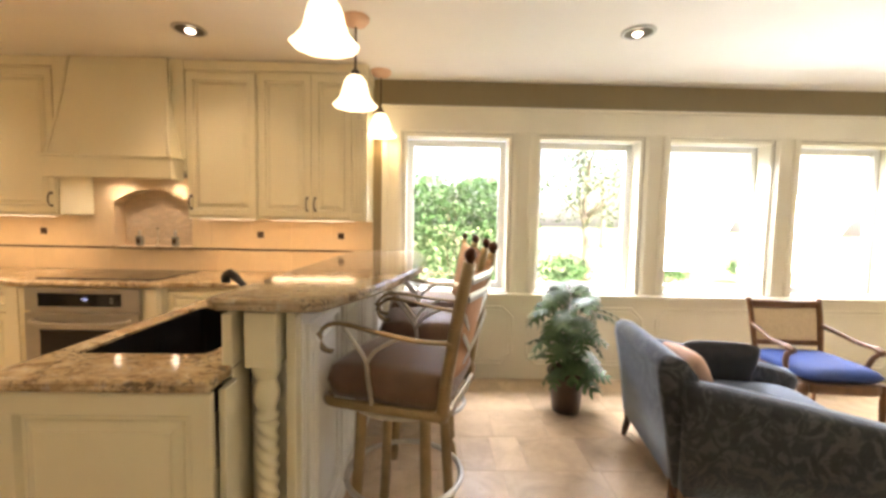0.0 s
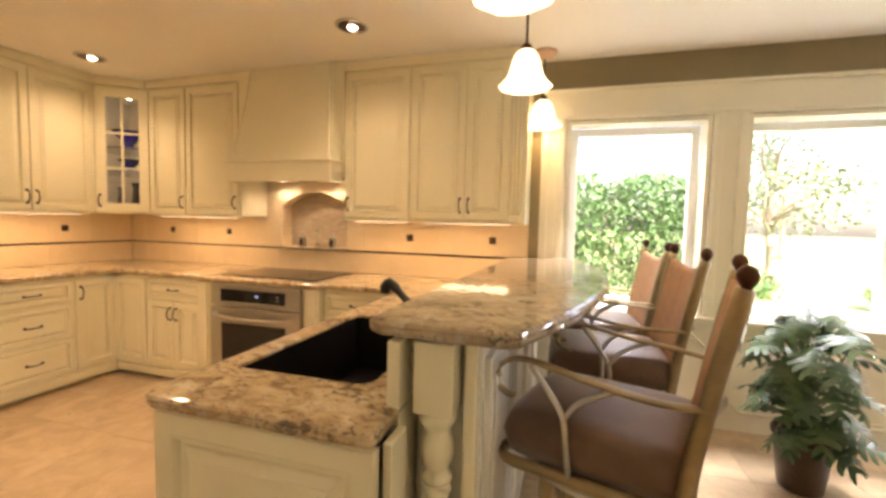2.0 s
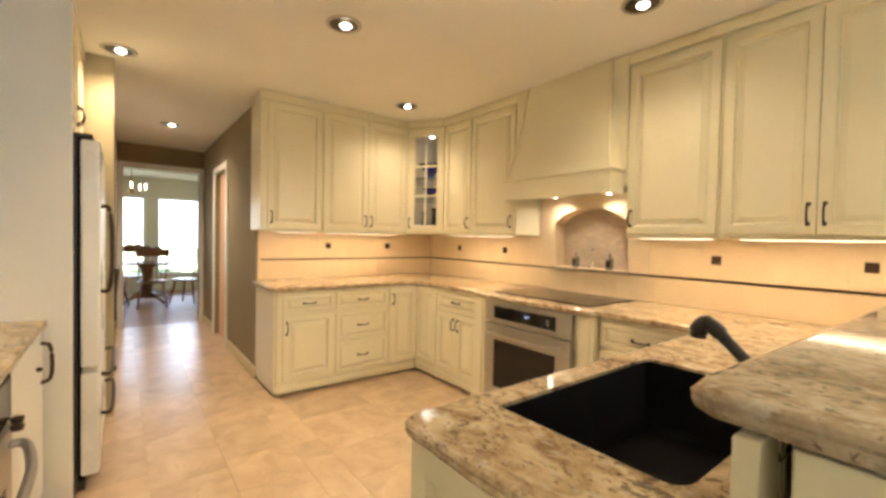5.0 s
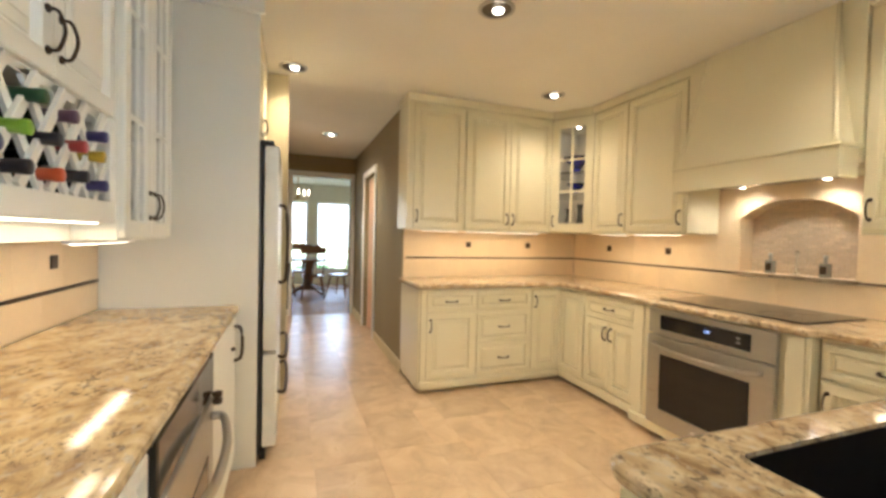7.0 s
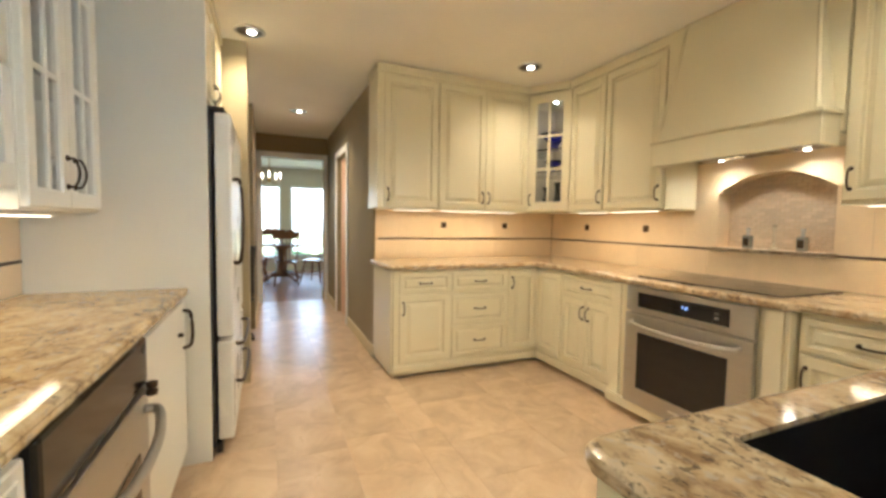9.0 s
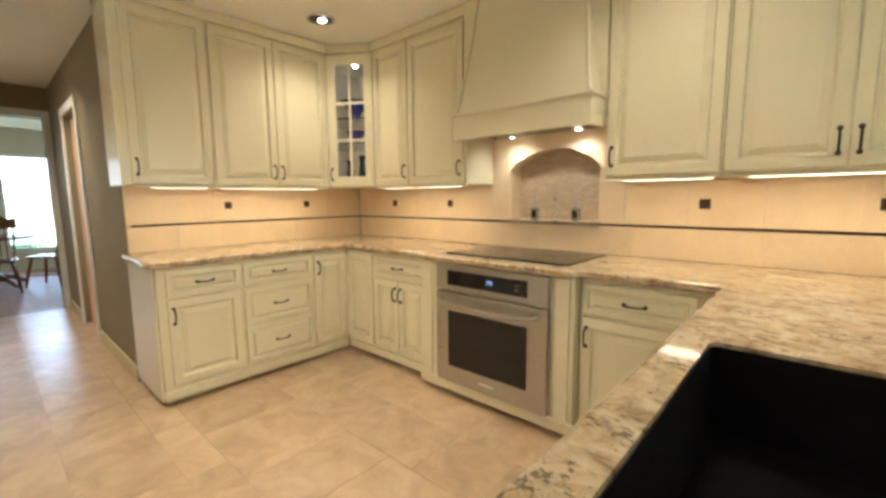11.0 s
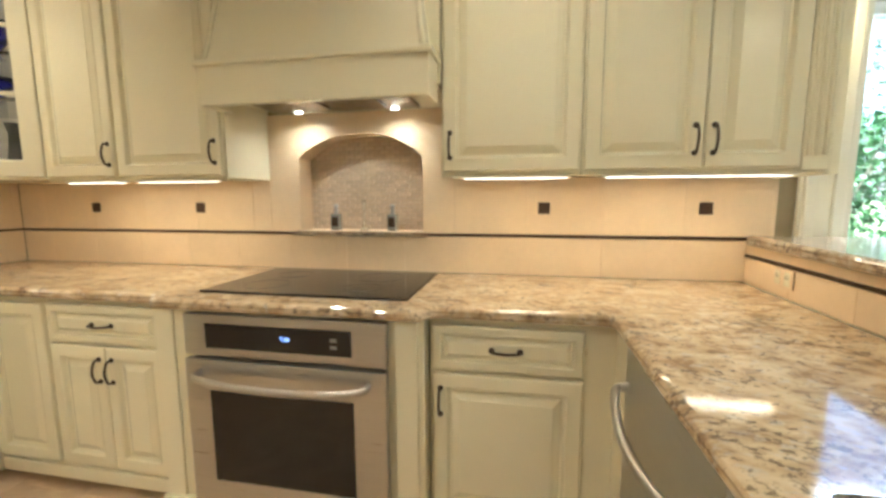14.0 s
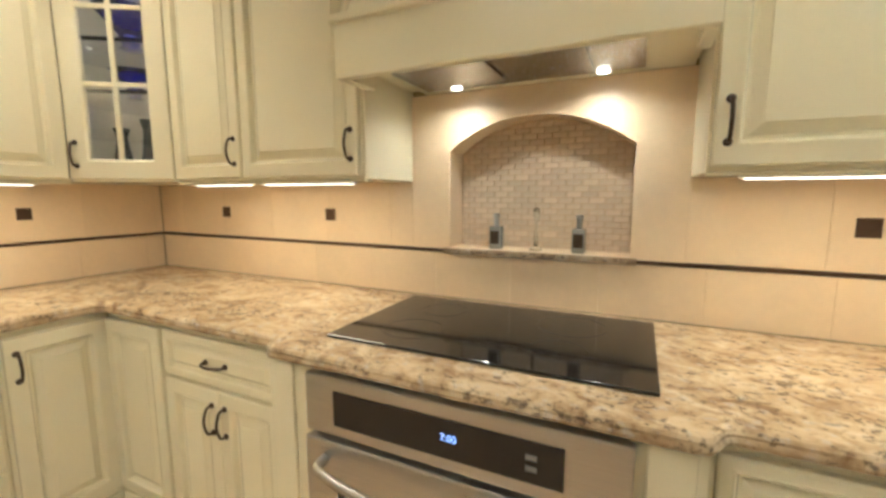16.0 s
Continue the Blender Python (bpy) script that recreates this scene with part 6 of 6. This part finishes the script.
TW = material("cherry_wood", (0.20, 0.075, 0.028), 0.25, var=0.3, scale=5, grain=50, stretch=(1, 6, 6), bump=0.08)
t = thing("dining_table", pose(-10.0, 2.25, 0), "round cherry pedestal dining table", "table")
part("tabletop", lathe([(0.0, 0.715), (0.50, 0.715), (0.54, 0.725), (0.55, 0.745), (0.53, 0.755), (0.0, 0.755)], 40), TW, t, smooth=False)
part("pedestal", lathe([(0.16, 0.10), (0.15, 0.16), (0.09, 0.22), (0.11, 0.34), (0.075, 0.48), (0.09, 0.62), (0.17, 0.715)], 20), TW, t, smooth=True)
for k in range(4):
    a = k * math.pi / 2 + 0.6
    part("foot", tube(curve([(0.08 * math.cos(a), 0.08 * math.sin(a), 0.18), (0.26 * math.cos(a), 0.26 * math.sin(a), 0.12), (0.44 * math.cos(a), 0.44 * math.sin(a), 0.03)], 5), [0.045] * 5 + [0.03] * 6, 10), TW, t, smooth=True)


def spindle_chair(m):
    """Faces +x."""
    c = thing("spindle_chair", m, "cherry spindle-back dining chair", "chair", "chairs round the dining table")
    seat = round_poly([(-0.20, -0.20), (0.22, -0.23), (0.22, 0.23), (-0.20, 0.20)], 0.09, 5)
    part("seat", slab(seat, 0.425, 0.46, [(0.03, 0), (0.0, 0.5), (0.01, 1.0)]), TW, c)
    for sx in (-1, 1):
        for sy in (-1, 1):
            part("leg", tube([(sx * 0.15, sy * 0.15, 0.43), (sx * 0.19, sy * 0.185, 0.22), (sx * 0.225, sy * 0.215, 0.0)], [0.017, 0.021, 0.012], 8), TW, c, smooth=True)
    for sy in (-1, 1):
        part("stretcher", tube([(-0.19, sy * 0.185, 0.18), (0.19, sy * 0.185, 0.18)], 0.010, 6), TW, c)
        part("back_post", tube([(-0.17, sy * 0.18, 0.45), (-0.25, sy * 0.20, 0.80), (-0.28, sy * 0.20, 0.98)], 0.014, 8), TW, c)
    for k in range(5):
        y = -0.12 + 0.06 * k
        part("spindle", tube([(-0.18, y, 0.455), (-0.23, y, 0.70), (-0.265, y, 0.92)], 0.007, 6), TW, c)
    b = bmesh.new()
    rows = []
    for k in range(13):
        y = -0.24 + 0.04 * k
        s = k / 12 * 2 - 1
        top = 1.02 + 0.045 * (1 - s * s) - 0.02 * math.cos(3 * math.pi * s)
        rows.append([b.verts.new(q) for q in ((-0.285 - 0.02 * (1 - s * s), y, top), (-0.262 - 0.02 * (1 - s * s), y, top), (-0.255 - 0.02 * (1 - s * s), y, 0.90), (-0.278 - 0.02 * (1 - s * s), y, 0.90))])
    for r0, r1 in zip(rows, rows[1:]):
        for j in range(4):
            b.faces.new((r0[j], r0[(j + 1) % 4], r1[(j + 1) % 4], r1[j]))
    b.faces.new(rows[0][::-1])
    b.faces.new(rows[-1])
    part("crest_rail", b, TW, c)
    return c


ch = spindle_chair(turned(-9.40, 2.31, 0, 178))
copy_thing(ch, turned(-9.72, 1.68, 0, 125))
copy_thing(ch, turned(-9.62, 2.88, 0, -125))
copy_thing(ch, turned(-10.72, 2.10, 0, 5))
cl = thing("chandelier", pose(-10.1, 2.02, CEIL_Z), "small brass chandelier with lit candle lamps", "chandelier")
BRASS = material("aged_brass", (0.45, 0.28, 0.09), 0.3, metal=1.0, var=0.15, bump=0.05)
part("stem", tube([(0, 0, -0.001), (0, 0, -0.20), (0, 0, -0.48)], 0.008, 8), BRASS, cl)
part("body", lathe([(0.0, -0.52), (0.02, -0.50), (0.045, -0.45), (0.02, -0.40), (0.012, -0.34)], 16), BRASS, cl, smooth=True)
for k in range(5):
    a = k * 1.2566
    c_, s_ = math.cos(a), math.sin(a)
    arm = part("arm", tube(curve([(0.02 * c_, 0.02 * s_, -0.46), (0.12 * c_, 0.12 * s_, -0.52), (0.21 * c_, 0.21 * s_, -0.47), (0.22 * c_, 0.22 * s_, -0.42)], 5), 0.006, 6), BRASS, cl)
    part("candle", lathe([(0.009, -0.42), (0.009, -0.36), (0.014, -0.34), (0.010, -0.31), (0.0, -0.29)], 10, (0.22 * c_, 0.22 * s_, 0)), BULB, arm, smooth=True)

# ---- outdoors ----
structure("ground", box(-60, N + 0.26, -0.45, 80, 160, -0.30), LAWN, "sunlit lawn outside the windows")
structure("ground", box(-90, -40, -0.46, DX0 - 0.25, N + 0.26, -0.31), LAWN, "sunlit lawn outside the dining room")
LEAFG = material("hedge_leaf", (0.055, 0.145, 0.04), 0.5, var=0.5, scale=2.2, grain=20, bump=0.0)
LEAFD = material("tree_leaf", (0.10, 0.145, 0.075), 0.55, var=0.5, scale=1.2, grain=12, bump=0.0)
BARK = material("bark", (0.24, 0.20, 0.15), 0.9, var=0.35, scale=9, grain=60, stretch=(3, 3, 1), bump=0.7)


def leaves(spots_, size, seed):
    """Many small folded leaves at the places given."""
    r = np.random.default_rng(seed)
    c = np.array(spots_)
    n = len(c)
    a = r.normal(size=(n, 3))
    a /= np.linalg.norm(a, axis=1)[:, None]
    u = r.normal(size=(n, 3))
    u -= a * np.sum(a * u, axis=1)[:, None]
    u /= np.linalg.norm(u, axis=1)[:, None]
    w = np.cross(a, u)
    s = (size * r.uniform(0.6, 1.3, n))[:, None]
    v = np.stack([c, c + a * s * 0.5 + u * s * 0.32 + w * s * 0.1, c + a * s, c + a * s * 0.5 - u * s * 0.32 + w * s * 0.1], axis=1).reshape(-1, 3)
    f = [(4 * i, 4 * i + 1, 4 * i + 2, 4 * i + 3) for i in range(n)]
    me = bpy.data.meshes.new("leaves")
    me.from_pydata(v.tolist(), [], f)
    return me


def hedge(x0, x1, y, top, seed, label):
    h = thing("hedge", pose(0, 0, 0), label, "hedge")
    r = random.Random(seed)
    stems = bmesh.new()
    spots_ = []
    n = int((x1 - x0) * 11)
    for k in range(n):
        x, yy = r.uniform(x0, x1), y + r.uniform(-0.35, 0.35)
        pts = [(x, yy, -0.32)]
        hh = top * r.uniform(0.82, 1.03)
        for j in range(1, 6):
            pts.append((x + r.uniform(-0.10, 0.10) * j * 0.5, yy + r.uniform(-0.08, 0.08) * j * 0.5, -0.3 + (hh + 0.3) * j / 5))
        tube(pts, [0.013, 0.011, 0.009, 0.007, 0.005, 0.003], 5, bm=stems)
        for j in range(3):
            q = pts[r.randint(1, 4)]
            tube([q, (q[0] + r.uniform(-0.25, 0.25), q[1] + r.uniform(-0.2, 0.2), q[2] + r.uniform(0.1, 0.35))], [0.006, 0.003], 4, bm=stems)
    for k in range(int((x1 - x0) * 11000)):
        t = r.random() ** 0.62
        z = -0.1 + (top + 0.1) * t
        x, yy = r.uniform(x0, x1), y + r.uniform(-0.42, 0.42)
        lump = noise.noise((x * 3.1, yy * 3.1, z * 3.1)) + 0.45 * noise.noise((x * 9, yy * 9, z * 9))
        edge = top + 0.16 * noise.noise((x * 2.7, yy * 2, 5)) + 0.06 * noise.noise((x * 11, yy * 9, 2))
        if lump > 0.16 - 1.05 * t and z < edge:
            spots_.append((x, yy, z))
    part("stems", stems, BARK, h)
    me = leaves(spots_, 0.050, seed)
    me.materials.append(LEAFG)
    o = new("foliage", me)
    o.parent = h
    return h


hedge(-2.2, 1.32, 7.0, 1.95, 3, "clipped green hedge with bare lower stems outside the window")


def tree(x, y, height, spread, seed, n=5000):
    t = thing("tree", pose(x, y, -0.3), "garden tree with an open crown beyond the lawn", "tree", "garden trees")
    r = random.Random(seed)
    b = tube(curve([(0, 0, 0), (0.05, 0.02, height * 0.2), (-0.04, 0.05, height * 0.45), (0.05, 0.0, height * 0.75)], 5), [0.14 - 0.006 * k for k in range(16)], 9)
    tips = []
    for k in range(11):
        a, z0 = r.uniform(0, 6.28), height * r.uniform(0.28, 0.7)
        L_ = spread * r.uniform(0.55, 1.0)
        p1 = (L_ * 0.4 * math.cos(a), L_ * 0.4 * math.sin(a), z0 + height * 0.10)
        p2 = (L_ * math.cos(a + 0.3), L_ * math.sin(a + 0.3), z0 + height * r.uniform(0.12, 0.3))
        tube(curve([(0, 0, z0), p1, p2], 4), [0.05, 0.046, 0.042, 0.038, 0.03, 0.026, 0.02, 0.014, 0.008], 6, bm=b)
        tips += [p1, p2, p2]
    tips += [(0, 0, height * 0.85), (0, 0, height * 0.95)]
    part("trunk", b, BARK, t, smooth=True)
    spots_ = []
    for k in range(n):
        q = tips[r.randrange(len(tips))]
        s = spread * 0.30
        p_ = (q[0] + r.gauss(0, s), q[1] + r.gauss(0, s), q[2] + r.gauss(0, s * 0.7))
        if noise.noise((p_[0] * 1.6 + seed, p_[1] * 1.6, p_[2] * 1.6)) > -0.1:
            spots_.append(p_)
    me = leaves(spots_, 0.11, seed)
    me.materials.append(LEAFD)
    o = new("crown", me)
    o.parent = t
    return t


tree(4.3, 13.2, 4.6, 1.6, 5)
tree(11.5, 30.0, 6.5, 3.0, 9)
for k, (x, y, s) in enumerate(((3.2, 11.5, 0.55), (6.3, 12.4, 0.45), (9.0, 13.0, 0.5), (-14.2, 2.6, 0.5), (-14.0, 1.2, 0.45))):
    sh = thing("shrub", pose(x, y, -0.3), "low leafy green garden shrub", "shrub", "garden shrubs")
    r = random.Random(40 + k)
    b = bmesh.new()
    sp = []
    for j in range(7):
        a = j * 0.9
        tube([(0, 0, 0), (s * 0.4 * math.cos(a), s * 0.4 * math.sin(a), s * 0.7), (s * 0.8 * math.cos(a), s * 0.8 * math.sin(a), s * 1.2)], [0.02, 0.012, 0.006], 5, bm=b)
    for j in range(1800):
        p_ = Vector((r.gauss(0, 1), r.gauss(0, 1), r.gauss(0, 1))).normalized() * s * r.uniform(0.4, 1.0)
        q_ = Vector((p_.x * 1.25, p_.y * 1.25, s * 0.9 + p_.z * 0.8))
        if noise.noise(q_ * 3 + Vector((k, 0, 0))) > -0.15 and q_.z > 0:
            sp.append(q_[:])
    part("stems", b, BARK, sh)
    me = leaves(sp, 0.09, k)
    me.materials.append(LEAFG)
    o = new("foliage", me)
    o.parent = sh

# ---- floor tiles: rows of mixed widths ----
fl = thing("floor_tiles", pose(0, 0, 0), "tan travertine floor tiles of mixed sizes", "floor", "", "structure")
TILES = {}
rest = {"v": [], "f": []}
rng = random.Random(2)
y = SOUTH
row = 0
count = 0
HEIGHTS = (0.36, 0.36, 0.18, 0.54, 0.36)
while y < N - 0.01:
    h = min(HEIGHTS[row % 5], N - 0.002 - y)
    x = END_X - rng.uniform(0.02, 0.4)
    while x < EAST - 0.005:
        w = rng.choice((0.36, 0.54, 0.36, 0.54, 0.18))
        x0, x1 = max(x, END_X), min(x + w, EAST)
        if x1 - x0 > 0.02:
            xm, ym = (x0 + x1) / 2, y + h / 2
            near = -4.6 < xm < 2.2 and 1.2 < ym < 4.5 and count < 300 and not (-1.2 < xm < -0.5 and ym > 2.5) and not (xm < -3.9 and ym > 2.95) and not (ym > 4.3 and xm < -0.5)
            if near:
                key = (round(x1 - x0, 3), round(h, 3))
                if key not in TILES:
                    me = bpy.data.meshes.new("tile")
                    b = cell(key[0] - 0.0012, key[1] - 0.0012, 0.012, 0.001)
                    bmesh.ops.rotate(b, verts=b.verts, cent=(0, 0, 0), matrix=Matrix.Rotation(radians(-90), 3, "X"))
                    b.to_mesh(me)
                    b.free()
                    me.materials.append(FLOORT)
                    TILES[key] = me
                o = new("tile", TILES[key])
                o.parent = fl
                o.matrix_basis = Matrix.Translation((x0 + 0.0006, y + 0.0006, -0.012))
                count += 1
            else:
                n = len(rest["v"])
                g = 0.0006
                for z, e in ((-0.012, 0.0), (-0.001, 0.0), (0.0, 0.001)):
                    rest["v"] += [(x0 + g + e, y + g + e, z), (x1 - g - e, y + g + e, z), (x1 - g - e, y + h - g - e, z), (x0 + g + e, y + h - g - e, z)]
                for k in (0, 4):
                    for j in range(4):
                        rest["f"].append((n + k + j, n + k + (j + 1) % 4, n + k + 4 + (j + 1) % 4, n + k + 4 + j))
                rest["f"].append((n + 8, n + 9, n + 10, n + 11))
        x += w
    y += h
    row += 1
me = bpy.data.meshes.new("tiles")
me.from_pydata(rest["v"], [], rest["f"])
me.materials.append(FLOORF)
o = new("far_tiles", me)
o.parent = fl
o["kind"] = "stuff"
